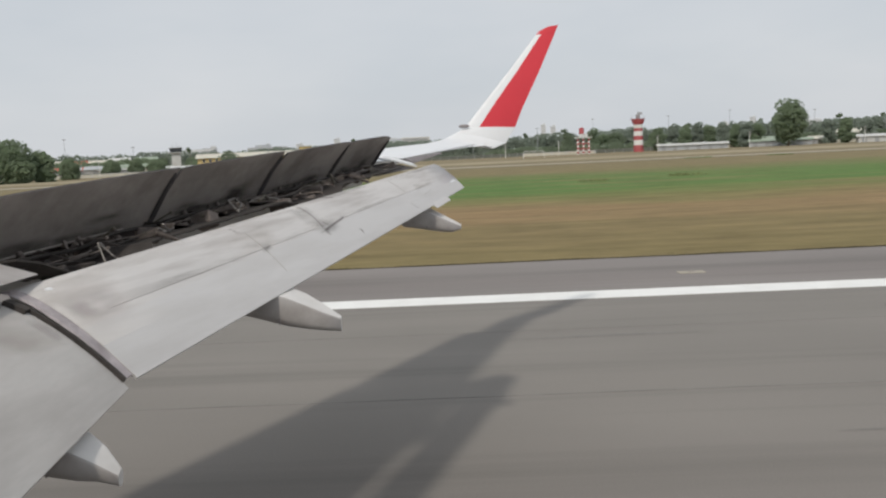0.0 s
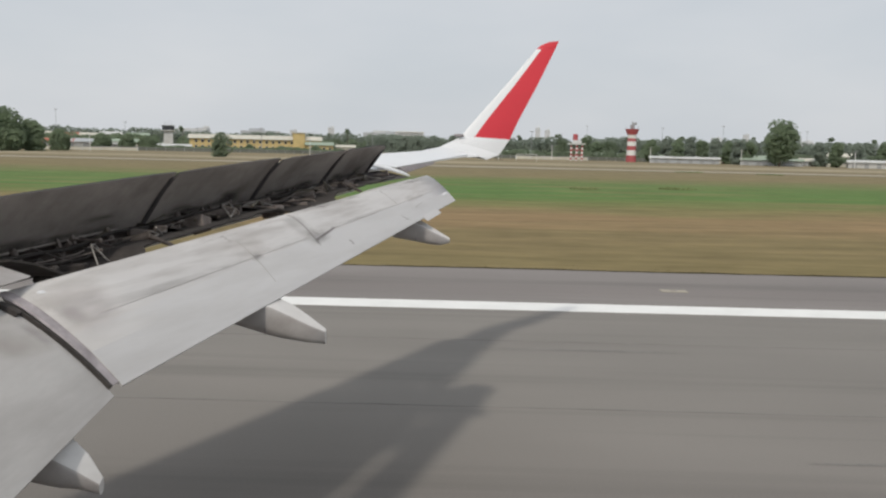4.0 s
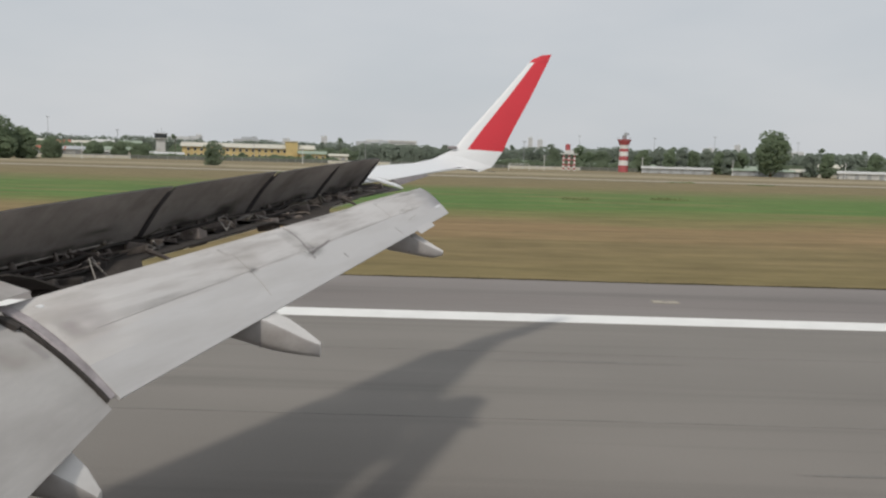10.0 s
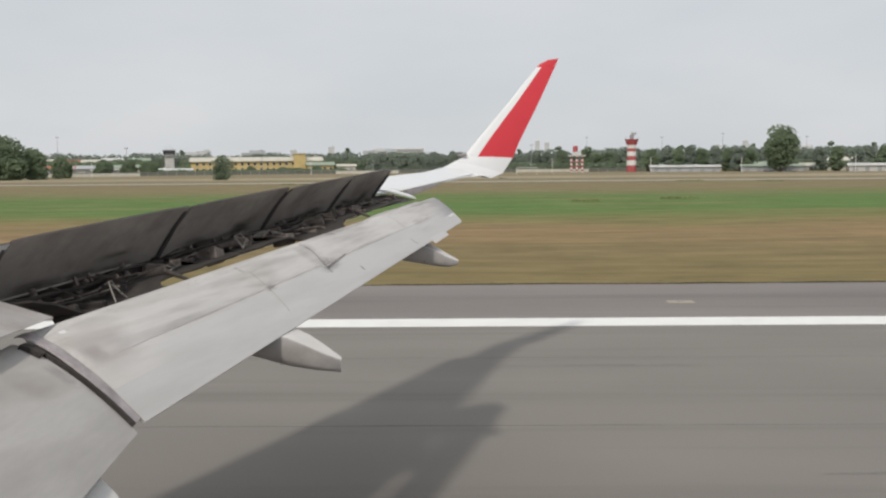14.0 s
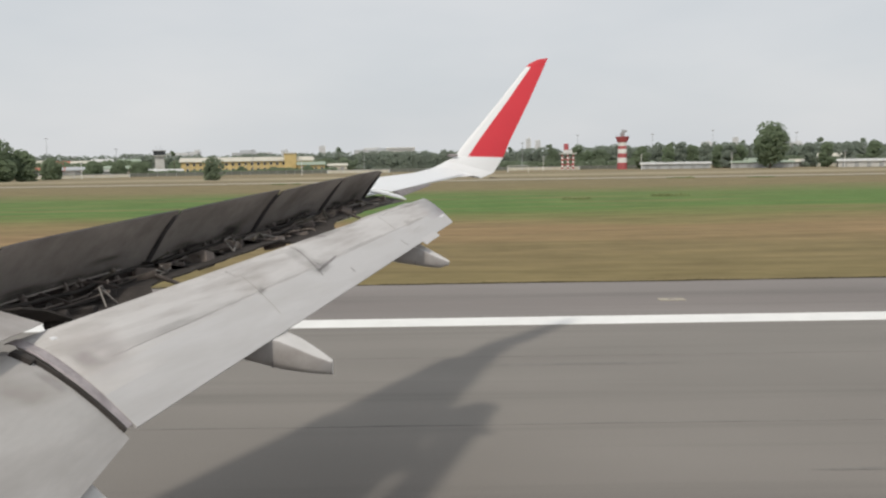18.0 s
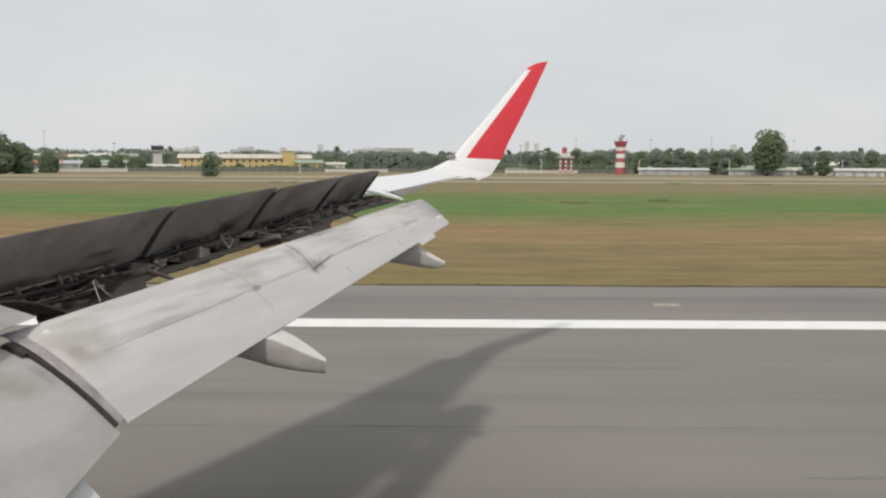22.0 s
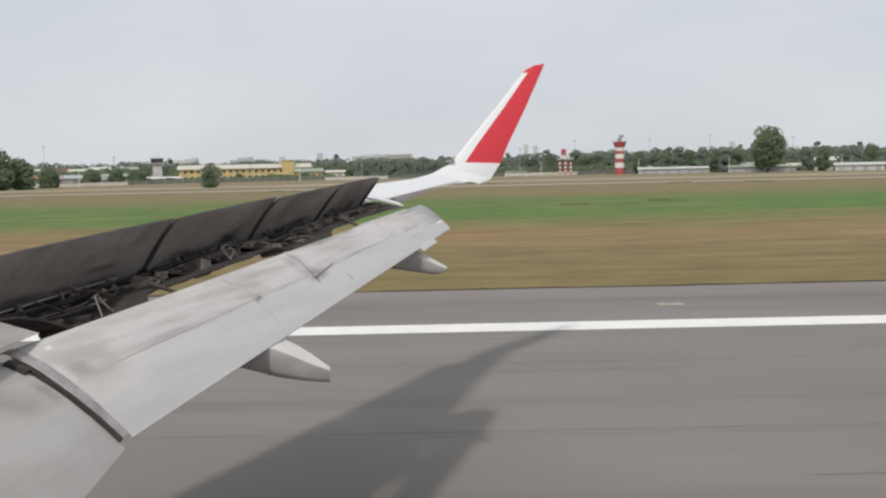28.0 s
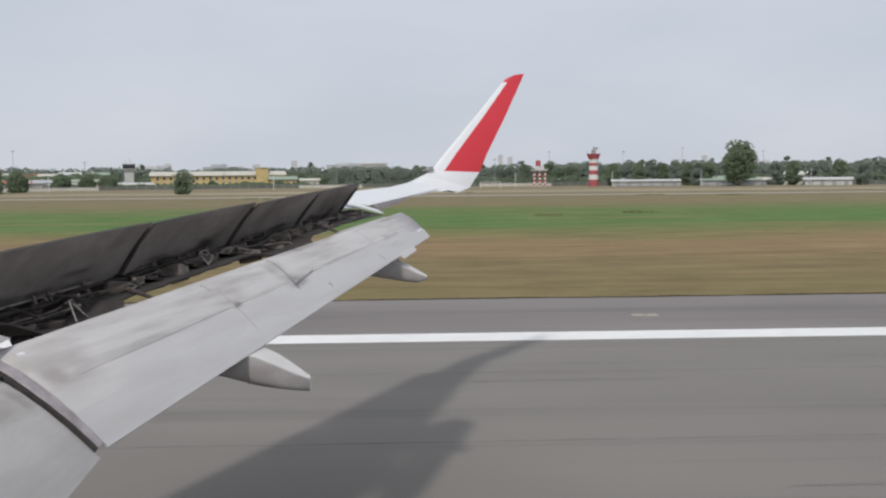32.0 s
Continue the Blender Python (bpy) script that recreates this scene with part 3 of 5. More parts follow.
# spoilers
def spoiler(y0, y1, chord0, chord1, lean, corner=0.02, under_paint=PRIMER, words="raised spoiler with a dark grey underside"):
    """A raised spoiler panel with a dark ribbed underside."""
    a, b = hinge(y0), hinge(y1)
    span = (b - a).normalized()
    fwd = Vector((1, 0, 0))
    aft = (fwd - span * fwd.dot(span)).normalized()
    d = (Matrix.Rotation(radians(lean), 3, span) @ aft)
    if d.z < 0:
        d = (Matrix.Rotation(radians(-lean), 3, span) @ aft)
    n = d.cross(span).normalized()
    if n.z < 0:
        n = -n
    v, f, sl = [], [], []
    nu = 12
    for s in range(7):
        t = s / 6
        bow = 0.015 * math.sin(math.pi * t)
        thick = lerp(0.07, 0.012, t)
        for k in range(nu + 1):
            u = k / nu
            p = a.lerp(b, u) + d * lerp(chord0, chord1, u) * t * (1 - corner * max(0, 2 * u - 1) ** 4 - 0.02 * max(0, 1 - 2 * u) ** 8)
            v += [p + n * bow, p + n * (bow - thick)]
    w = 2 * (nu + 1)
    for s in range(6):
        for k in range(nu):
            i = s * w + 2 * k
            f += [(i, i + 2, i + w + 2, i + w), (i + 1, i + w + 1, i + w + 3, i + 3)]
            sl += [1, 0]
        # side and tail edges are dark, painting in the shade of the gaps
        i, j = s * w, s * w + w - 2
        f += [(i, i + w, i + w + 1, i + 1), (j, j + 1, j + w + 1, j + w)]
        sl += [2, 2]
    for k in range(nu):
        i, j = 2 * k, 6 * w + 2 * k
        f += [(i, i + 1, i + 3, i + 2), (j, j + 2, j + 3, j + 1)]
        sl += [0, 2]
    ob = mesh_object("spoiler", v, f, [under_paint, WING_WHITE, RUBBER], wing, words, sl)
    # shade rod at the joint and the actuator lug under it
    def under(u, t, drop):
        base = a.lerp(b, u)
        ch = lerp(chord0, chord1, u)
        return base + d * ch * t + n * (0.015 * math.sin(math.pi * t) - lerp(0.07, 0.012, t) - drop)
    # soot and the recesses' shade, painted together as black patches
    if under_paint is PRIMER:
        for ua, ub, ta, tb, words_ in ((0.50, 0.86, 0.0, 0.46, "black sooty patch with the actuator recess's shade painted in"), (0.08, 0.38, 0.0, 0.30, "black sooty patch with the hinge recess's shade painted in"),
                                       (0.0, 1.0, -0.02, 0.20, "black band painting in the shade along the hinge edge")):
            stain_patch(lambda u, w: under(lerp(ua, ub, u), lerp(ta, tb, w), 0.004), SHADE_AND_SOOT, ob, words_)
    # dark rod along the joint, put there for the groove's shade
    bm = bmesh.new()
    rod(bm, under(0.985, 0.02, 0.0), under(0.985, 0.92 - corner, 0.0), 0.03, 0.012, 6)
    part("joint_shade_rod", bm, RUBBER, ob)
    for u, s0, s1 in ((0.24, 0.07, 0.026), (0.74, 0.08, 0.026)):
        bm = bmesh.new()
        pts = [under(u, s0, -0.005), under(u, s0 * 0.8, 0.02), under(u, s0 * 0.45, 0.05), under(u, 0.04, 0.06), under(u, 0.0, 0.17)]
        for p, q, ra, rb in zip(pts, pts[1:], (0.022, 0.03, s1, s1), (0.03, s1, s1, 0.03)):
            rod(bm, p, q, ra, rb, 8)
        part("hinge_arm", bm, CAVITY, ob, "dark gooseneck hinge arm")
    if y0 < 6:
        bm = bmesh.new()
        rod(bm, under(0.03, 0.05, 0.01), under(0.80, 0.05, 0.01), 0.007, n=6)
        part("lower_lip", bm, PRIMER, ob, "thin grey lip")
    for u in (0.46, 0.54):
        bm = bmesh.new()
        vs = [under(u, 0.0, 0.0), under(u, 0.10, 0.0), under(u, 0.05, 0.06)]
        w = span * 0.012
        q = [bm.verts.new(p + w) for p in vs] + [bm.verts.new(p - w) for p in vs]
        bm.faces.new(q[:3])
        bm.faces.new(q[5:2:-1])
        for i in range(3):
            bm.faces.new((q[i], q[(i + 1) % 3], q[3 + (i + 1) % 3], q[3 + i]))
        part("actuator_lug", bm, CAVITY, ob)
    # actuator
    bm = bmesh.new()
    foot = a.lerp(b, 0.5) + Vector((-0.08, 0, -0.22))
    rod(bm, foot, foot.lerp(under(0.5, 0.10, 0.06), 0.6), 0.045, n=10)
    rod(bm, foot.lerp(under(0.5, 0.10, 0.06), 0.55), under(0.5, 0.10, 0.06), 0.02, n=8)
    part("actuator", bm, CAVITY, ob, "dark hydraulic actuator")
    return ob


spoiler(3.7, 5.27, 0.60, 0.60, 45, 0.02, TIP_WHITE, "raised inboard spoiler with a white underside")
spoiler(5.295, 7.045, 0.60, 0.588, 46)
spoiler(7.065, 8.665, 0.588, 0.574, 45)
spoiler(8.685, 10.135, 0.572, 0.56, 43)
spoiler(10.155, 11.38, 0.555, 0.535, 43, 0.10)

def bay_depth(y):
    """How far the bay reaches below the hinge line; it is shallow at its inboard end."""
    return float(np.interp(y, (5.1, 5.3, 5.6, 6.0, 6.35, 8.0, 11.0), (0.04, 0.09, 0.18, 0.20, 0.16, 0.14, 0.11)))


# the bay under the spoilers: rear spar, lower shroud, ribs, brackets, pipes
v, f = [], []
ys = [5.1 + 6.2 * i / 20 for i in range(21)]
for y in ys:
    h = hinge(y)
    v += [h + Vector((-0.03, 0, 0.0)), h + Vector((-0.06, 0, -bay_depth(y) - 0.01))]
for i in range(20):
    f.append((2 * i, 2 * i + 1, 2 * i + 3, 2 * i + 2))
spar = mesh_object("rear_spar", v, f, BLACKENED, wing, "grimy rear spar web with the bay's shade painted in")
sol = spar.modifiers.new("thick", "SOLIDIFY")
sol.thickness = 0.02


def shroud_edge(y):
    out = float(np.interp(y, (5.36, 5.53, 6.10, 6.22, 7.6, 8.2, 8.4, 9.1, 9.4, 11.3), (0, 1, 1, 0.22, 0.24, 0.2, 1, 1, 0.25, 0.3)))
    return along((-2.59, 5.3, 3.395), (-0.95, 10.5, 3.815), 5.3, 10.5, y) + Vector((0.19 * out, 0, -0.105 * out + 0.35 * max(0.0, 5.42 - y)))


rng = random.Random(5)
v, f = [], []
ys = [5.12 + 0.16 * i for i in range(39)]
for i, y in enumerate(ys):
    e, h = shroud_edge(y), hinge(y)
    jag = 0.02 * math.sin(i * 2.1)
    low = bay_depth(y)
    v += [h + Vector((-0.05, 0, -low)), Vector((lerp(h.x, e.x, 0.6), y, lerp(h.z - low, e.z, 0.75))), e + Vector((jag, 0, 0))]
for i in range(len(ys) - 1):
    for j in range(2):
        f.append((3 * i + j, 3 * i + j + 1, 3 * i + 4 + j, 3 * i + 3 + j))
shroud = mesh_object("lower_shroud", v, f, NEAR_BLACK, wing, "dark lower shroud panel behind the spar")
sol = shroud.modifiers.new("thick", "SOLIDIFY")
sol.thickness = 0.014
for k, y in enumerate([5.42, 5.85, 6.3, 6.95, 7.5, 8.1, 8.9, 9.5, 10.3, 10.9]):
    h, e = hinge(y), shroud_edge(y)
    bm = bmesh.new()
    pts = [h + Vector((-0.02, 0, -0.01)), h + Vector((0.10, 0, -0.03)), Vector((lerp(h.x, e.x, 0.6), y, lerp(h.z, e.z, 0.6) - 0.06)),
           Vector((e.x - 0.1, y, e.z - 0.015)), h + Vector((-0.02, 0, 0.01 - bay_depth(y)))]
    q = [bm.verts.new(p + Vector((0, 0.012, 0))) for p in pts] + [bm.verts.new(p - Vector((0, 0.012, 0))) for p in pts]
    n = len(pts)
    bm.faces.new(q[:n])
    bm.faces.new(q[:n - 1:-1])
    for i in range(n):
        bm.faces.new((q[i], q[(i + 1) % n], q[n + (i + 1) % n], q[n + i]))
    part("bay_rib", bm, BLACKENED, wing)
for k in range(14):
    y = 5.45 + 5.6 * (k + rng.random()) / 14
    h, e = hinge(y), shroud_edge(y)
    a = Vector((lerp(h.x, e.x, rng.uniform(0.05, 0.5)), y, h.z - bay_depth(y) * rng.uniform(0.1, 0.8)))
    y2 = y + rng.uniform(-0.2, 0.3)
    b = Vector((lerp(h.x, e.x, rng.uniform(0.4, 0.9)), y2, lerp(h.z, e.z, 0.8) + rng.uniform(-0.02, 0.1)))
    bm = bmesh.new()
    r = rng.choice((0.006, 0.008, 0.012))
    rod(bm, a, b, r, n=6)
    bmesh.ops.create_icosphere(bm, subdivisions=1, radius=r * 2.2, matrix=Matrix.Translation(b))
    part("linkage_rod", bm, rng.choice((STEEL, GREENISH, CAVITY, CAVITY, CAVITY)), wing)
for k, (r, up, u) in enumerate(((0.014, -0.3, 0.25), (0.007, -0.5, 0.35), (0.018, -0.8, 0.2), (0.010, -0.6, 0.45))):
    cu = bpy.data.curves.new("hydraulic_pipe", "CURVE")
    cu.dimensions, cu.bevel_depth, cu.bevel_resolution = "3D", r, 2
    sp = cu.splines.new("POLY")
    sp.points.add(40)
    for i in range(41):
        y = 5.3 + 5.8 * i / 40
        h, e = hinge(y), shroud_edge(y)
        sp.points[i].co = (lerp(h.x, e.x, u) + 0.02 * math.sin(i * 1.3 + k), y, h.z + up * bay_depth(y) + 0.01 * math.sin(i * 0.9 + 2 * k), 1)
    cu.materials.append((NEAR_BLACK, CAVITY, NEAR_BLACK, NEAR_BLACK)[k])
    ob = new("hydraulic_pipe", cu)
    ob.parent = wing

# bent hoses that loop between the spar and the shroud
for k in range(16):
    y = 6.55 + 4.3 * (k + 0.7 * rng.random()) / 16
    reach = rng.uniform(0.10, 0.34)
    cu = bpy.data.curves.new("bent_hose", "CURVE")
    cu.dimensions, cu.bevel_depth, cu.bevel_resolution = "3D", rng.choice((0.005, 0.007, 0.010)), 2
    sp = cu.splines.new("POLY")
    sp.points.add(10)
    lift, u0, u1 = rng.uniform(-0.01, 0.06), rng.uniform(0.1, 0.5), rng.uniform(0.45, 0.85)
    for i in range(11):
        w = i / 10
        h, e = hinge(y + reach * w), shroud_edge(y + reach * w)
        u = lerp(u0, u1, 0.5 - 0.5 * math.cos(math.pi * w))
        sp.points[i].co = (lerp(h.x, e.x, u), y + reach * w + 0.05 * math.sin(math.pi * w), lerp(h.z - bay_depth(y) + 0.01, e.z, u) + lift * math.sin(math.pi * w) + 0.012 * math.sin(7 * w + k) + 0.022, 1)
    cu.materials.append((TAN_METAL, CAVITY, STEEL, CAVITY)[k % 4])
    ob = new("bent_hose", cu)
    ob.parent = wing

# short stubs that jut from the shroud's edge
for y in (6.46, 9.86):
    e = shroud_edge(y)
    bm = bmesh.new()
    rod(bm, e + Vector((-0.08, -0.03, 0.03)), e + Vector((0.09, 0.02, -0.045)), 0.022, 0.014, 8)
    part("shroud_stub", bm, BLACKENED, wing, "short dark stub on the shroud's edge")

# steel brackets that stand out in the bay
def bracket(y, legs, mat):
    h, e = hinge(y), shroud_edge(y)
    bm = bmesh.new()
    for (u0, dy0, z0_), (u1, dy1, z1_), r in legs:
        a = Vector((lerp(h.x, e.x, u0), y + dy0, lerp(h.z - bay_depth(y) - 0.02, e.z, u0) + z0_))
        b = Vector((lerp(h.x, e.x, u1), y + dy1, lerp(h.z - bay_depth(y) - 0.02, e.z, u1) + z1_))
        rod(bm, a, b, r, r * 0.8, 7)
    part("bracket", bm, mat, wing, "greasy steel bracket")


bracket(5.95, (((0.72, -0.14, 0.03), (0.6, -0.04, 0.17), 0.006), ((0.72, 0.06, 0.03), (0.6, -0.04, 0.17), 0.006), ((0.6, -0.04, 0.17), (0.55, 0.10, 0.16), 0.006),
              ((0.7, 0.02, 0.06), (0.55, 0.10, 0.16), 0.006)), STEEL)
bracket(6.55, (((0.82, -0.1, 0.03), (0.72, 0.5, 0.05), 0.008), ((0.75, 0.0, 0.08), (0.8, 0.2, 0.02), 0.007), ((0.8, 0.05, 0.10), (0.8, 0.2, 0.02), 0.008)), STEEL)
bracket(7.66, (((0.75, -0.06, 0.02), (0.62, -0.08, 0.14), 0.008), ((0.62, -0.08, 0.14), (0.6, 0.18, 0.15), 0.007), ((0.75, -0.06, 0.02), (0.7, 0.18, 0.08), 0.009),
               ((0.7, 0.18, 0.08), (0.6, 0.18, 0.15), 0.007)), STEEL)
bracket(8.1, (((0.7, -0.15, 0.06), (0.7, 0.1, 0.10), 0.014), ((0.7, 0.1, 0.10), (0.75, 0.22, 0.02), 0.014)), GREENISH)
bracket(9.6, (((0.7, -0.1, 0.02), (0.6, 0.0, 0.13), 0.014), ((0.6, 0.0, 0.13), (0.7, 0.14, 0.03), 0.014)), GREENISH)

# housings and valve blocks crowded along the spar, near black inboard for shade
for k in range(40):
    y = 5.5 + 5.8 * (k + rng.random() * 0.8) / 40
    h, e = hinge(y), shroud_edge(y)
    u = rng.uniform(0.1, 0.6)
    c = Vector((lerp(h.x, e.x, u), y, lerp(h.z - bay_depth(y) + 0.02, e.z, u) + rng.uniform(-0.02, 0.03)))
    bm = bmesh.new()
    if k % 2:
        rod(bm, c - Vector((0.1, rng.uniform(-0.1, 0.1), 0.03)), c + Vector((0.1, 0.03, rng.uniform(-0.04, 0.05))), rng.uniform(0.03, 0.055), rng.uniform(0.025, 0.05), 10)
    else:
        box(bm, c, (rng.uniform(0.08, 0.2), rng.uniform(0.06, 0.16), rng.uniform(0.06, 0.13)), Euler((rng.uniform(-0.4, 0.4), rng.uniform(-0.4, 0.4), rng.uniform(-0.5, 0.5))).to_matrix())
        bevelled(bm, 0.012)
    part("valve_block", bm, NEAR_BLACK if y < 6.5 else TAN_METAL if k % 3 == 1 else GREENISH if k % 9 == 0 else CAVITY, wing)

# flat shroud panel beside the inboard flap, greyed to paint in its shadow
v, f, sl = loft([foil((-3.05, 5.02, 3.565), (-2.46, 5.0, 3.40), 0.02, (0, 0, 1)), foil((-3.05, 3.4, 3.55), (-2.46, 3.4, 3.39), 0.02, (0, 0, 1)),
                 foil((-3.05, 0.4, 3.36), (-2.5, 0.4, 3.20), 0.02, (0, 0, 1))])
mesh_object("inboard_shroud", v, f, FAIRING_GREY, wing, "flat pale shroud panel ahead of the inboard flap", sl)


# flap track fairings: a flat sloping top, upright sides, a rounded keel and a small cut-off tip
def fairing(stations):
    """Each station: x, near and far y, height of the top's near and far edge, and of the keel."""
    secs = []
    for x, ya, yb, za, zb, zk in stations:
        w, h = yb - ya, min(za, zb) - zk
        r = min(0.018, w * 0.2, h * 0.2)
        ring = [(ya + r * 0.3, za - r * 0.3), (ya + r, za), (yb - r, zb), (yb - r * 0.3, zb - r * 0.3), (yb, zb - r), (yb - 0.02 * w, zk + 0.45 * h),
                (yb - 0.12 * w, zk + 0.16 * h), (yb - 0.3 * w, zk + 0.03 * h), (ya + 0.3 * w, zk), (ya + 0.1 * w, zk + 0.08 * h), (ya + 0.02 * w, zk + 0.3 * h), (ya, za - r)]
        secs.append([Vector((x, y, z)) for y, z in ring])
    # slot 1: the top faces, coloured as if lit more than the sides
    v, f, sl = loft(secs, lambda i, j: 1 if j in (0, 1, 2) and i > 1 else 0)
    ob = mesh_object("flap_track_fairing", v, f, [FAIRING_GREY, FAIRING_LIT], wing, "dusty pale boat-shaped flap track fairing with a cut-off tip", sl)
    k = 12
    ob.data.polygons.foreach_set("use_smooth", [i % k in (5, 6, 7, 8, 9, 10) and i < len(f) - 2 for i in range(len(f))])
    # joint between the fixed front and the moving tail
    x, ya, yb, za, zb, zk = stations[3]
    bm = bmesh.new()
    rod(bm, (x - 0.03, ya - 0.002, za - 0.01), (x - 0.05, ya + 0.004, zk + 0.03), 0.006, n=6)
    part("joint", bm, SEAL_GREY, ob, "dark joint across the side")
    return ob


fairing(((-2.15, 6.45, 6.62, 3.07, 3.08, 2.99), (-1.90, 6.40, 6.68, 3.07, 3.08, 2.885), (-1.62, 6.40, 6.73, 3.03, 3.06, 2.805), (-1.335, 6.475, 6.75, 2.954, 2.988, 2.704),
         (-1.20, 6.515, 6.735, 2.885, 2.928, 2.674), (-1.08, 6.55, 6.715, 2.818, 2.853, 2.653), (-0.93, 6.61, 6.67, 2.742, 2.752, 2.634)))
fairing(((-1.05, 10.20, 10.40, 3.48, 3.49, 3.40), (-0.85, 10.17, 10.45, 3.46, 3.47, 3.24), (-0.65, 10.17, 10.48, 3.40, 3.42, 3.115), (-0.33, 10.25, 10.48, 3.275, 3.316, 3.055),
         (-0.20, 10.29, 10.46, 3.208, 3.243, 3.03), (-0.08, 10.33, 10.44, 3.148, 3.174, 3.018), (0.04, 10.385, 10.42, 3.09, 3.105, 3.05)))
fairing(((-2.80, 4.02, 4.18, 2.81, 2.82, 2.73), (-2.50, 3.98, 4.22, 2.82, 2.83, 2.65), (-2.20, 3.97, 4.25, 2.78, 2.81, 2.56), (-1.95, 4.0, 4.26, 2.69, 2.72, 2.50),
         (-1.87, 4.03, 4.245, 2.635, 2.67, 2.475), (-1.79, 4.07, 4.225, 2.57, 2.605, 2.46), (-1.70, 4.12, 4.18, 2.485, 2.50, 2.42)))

# ---- ground, runway and field ----
def ground_material():
    """Mown grass in long bands: straw, olive and fresh green, broken up by patches."""
    m = bpy.data.materials.new("field_grass")
    m.use_nodes = True
    n, l = m.node_tree.nodes, m.node_tree.links
    b = n["Principled BSDF"]
    b.inputs["Roughness"].default_value, b.inputs["Specular IOR Level"].default_value = 0.95, 0.1
    geo, sep = n.new("ShaderNodeNewGeometry"), n.new("ShaderNodeSeparateXYZ")
    l.new(geo.outputs["Position"], sep.inputs[0])
    mp = n.new("ShaderNodeMapping")
    mp.inputs["Scale"].default_value = (0.02, 0.05, 1)
    l.new(geo.outputs["Position"], mp.inputs["Vector"])
    big = n.new("ShaderNodeTexNoise")
    big.inputs["Scale"].default_value, big.inputs["Detail"].default_value = 1.0, 5
    l.new(mp.outputs["Vector"], big.inputs["Vector"])
    # distance with wandering band edges
    wob = n.new("ShaderNodeMath")
    wob.operation = "MULTIPLY_ADD"
    wob.inputs[1].default_value = 30.0
    l.new(big.outputs["Fac"], wob.inputs[0])
    l.new(sep.outputs["Y"], wob.inputs[2])
    rng_ = n.new("ShaderNodeMapRange")
    rng_.inputs["From Min"].default_value, rng_.inputs["From Max"].default_value = 44.0, 244.0
    l.new(wob.outputs[0], rng_.inputs["Value"])
    ramp = n.new("ShaderNodeValToRGB")
    e = ramp.color_ramp.elements
    stops = ((0.0, (0.198, 0.163, 0.077)), (0.065, (0.214, 0.167, 0.085)), (0.095, (0.265, 0.185, 0.100)), (0.135, (0.255, 0.182, 0.098)),
             (0.175, (0.185, 0.180, 0.074)), (0.24, (0.108, 0.188, 0.056)), (0.39, (0.124, 0.185, 0.062)), (0.52, (0.215, 0.180, 0.100)),
             (0.78, (0.215, 0.180, 0.108)), (1.0, (0.25, 0.21, 0.135)))
    e[0].position, e[0].color = stops[0][0], (*stops[0][1], 1)
    e[1].position, e[1].color = stops[-1][0], (*stops[-1][1], 1)
    for p, c in stops[1:-1]:
        q = e.new(p)
        q.color = (*c, 1)
    l.new(rng_.outputs[0], ramp.inputs["Fac"])
    mp2 = n.new("ShaderNodeMapping")
    mp2.inputs["Scale"].default_value = (0.10, 0.55, 1)
    l.new(geo.outputs["Position"], mp2.inputs["Vector"])
    mid, fine = n.new("ShaderNodeTexNoise"), n.new("ShaderNodeTexNoise")
    mid.inputs["Scale"].default_value, mid.inputs["Detail"].default_value = 1.3, 6
    fine.inputs["Scale"].default_value, fine.inputs["Detail"].default_value = 5, 4
    l.new(mp2.outputs["Vector"], mid.inputs["Vector"])
    mp3 = n.new("ShaderNodeMapping")
    mp3.inputs["Scale"].default_value = (0.22, 0.9, 1)
    l.new(geo.outputs["Position"], mp3.inputs["Vector"])
    l.new(mp3.outputs["Vector"], fine.inputs["Vector"])
    s = n.new("ShaderNodeMath")
    s.operation = "MULTIPLY_ADD"
    s.inputs[1].default_value = 0.5
    l.new(fine.outputs["Fac"], s.inputs[0])
    l.new(mid.outputs["Fac"], s.inputs[2])
    # uneven clumps and bare spots a few metres across
    mp5, clump, s2 = n.new("ShaderNodeMapping"), n.new("ShaderNodeTexNoise"), n.new("ShaderNodeMath")
    mp5.inputs["Scale"].default_value = (0.30, 0.42, 1)
    clump.inputs["Scale"].default_value, clump.inputs["Detail"].default_value, clump.inputs["Roughness"].default_value = 1.0, 4, 0.65
    l.new(geo.outputs["Position"], mp5.inputs["Vector"])
    l.new(mp5.outputs["Vector"], clump.inputs["Vector"])
    s2.operation = "MULTIPLY_ADD"
    s2.inputs[1].default_value = 0.55
    l.new(clump.outputs["Fac"], s2.inputs[0])
    l.new(s.outputs[0], s2.inputs[2])
    r3 = n.new("ShaderNodeMapRange")
    r3.inputs["From Min"].default_value, r3.inputs["From Max"].default_value = 0.67, 1.37
    r3.inputs["To Min"].default_value, r3.inputs["To Max"].default_value = 0.69, 1.29
    l.new(s2.outputs[0], r3.inputs["Value"])
    mix = n.new("ShaderNodeMix")
    mix.data_type, mix.blend_type = "RGBA", "MULTIPLY"
    mix.inputs[0].default_value = 1.0
    # worn straw patches that break up the bands
    mp4, pn, pr, pm = n.new("ShaderNodeMapping"), n.new("ShaderNodeTexNoise"), n.new("ShaderNodeValToRGB"), n.new("ShaderNodeMix")
    mp4.inputs["Scale"].default_value = (0.028, 0.16, 1)
    l.new(geo.outputs["Position"], mp4.inputs["Vector"])
    l.new(mp4.outputs["Vector"], pn.inputs["Vector"])
    pn.inputs["Scale"].default_value, pn.inputs["Detail"].default_value, pn.inputs["Roughness"].default_value = 1.0, 6, 0.6
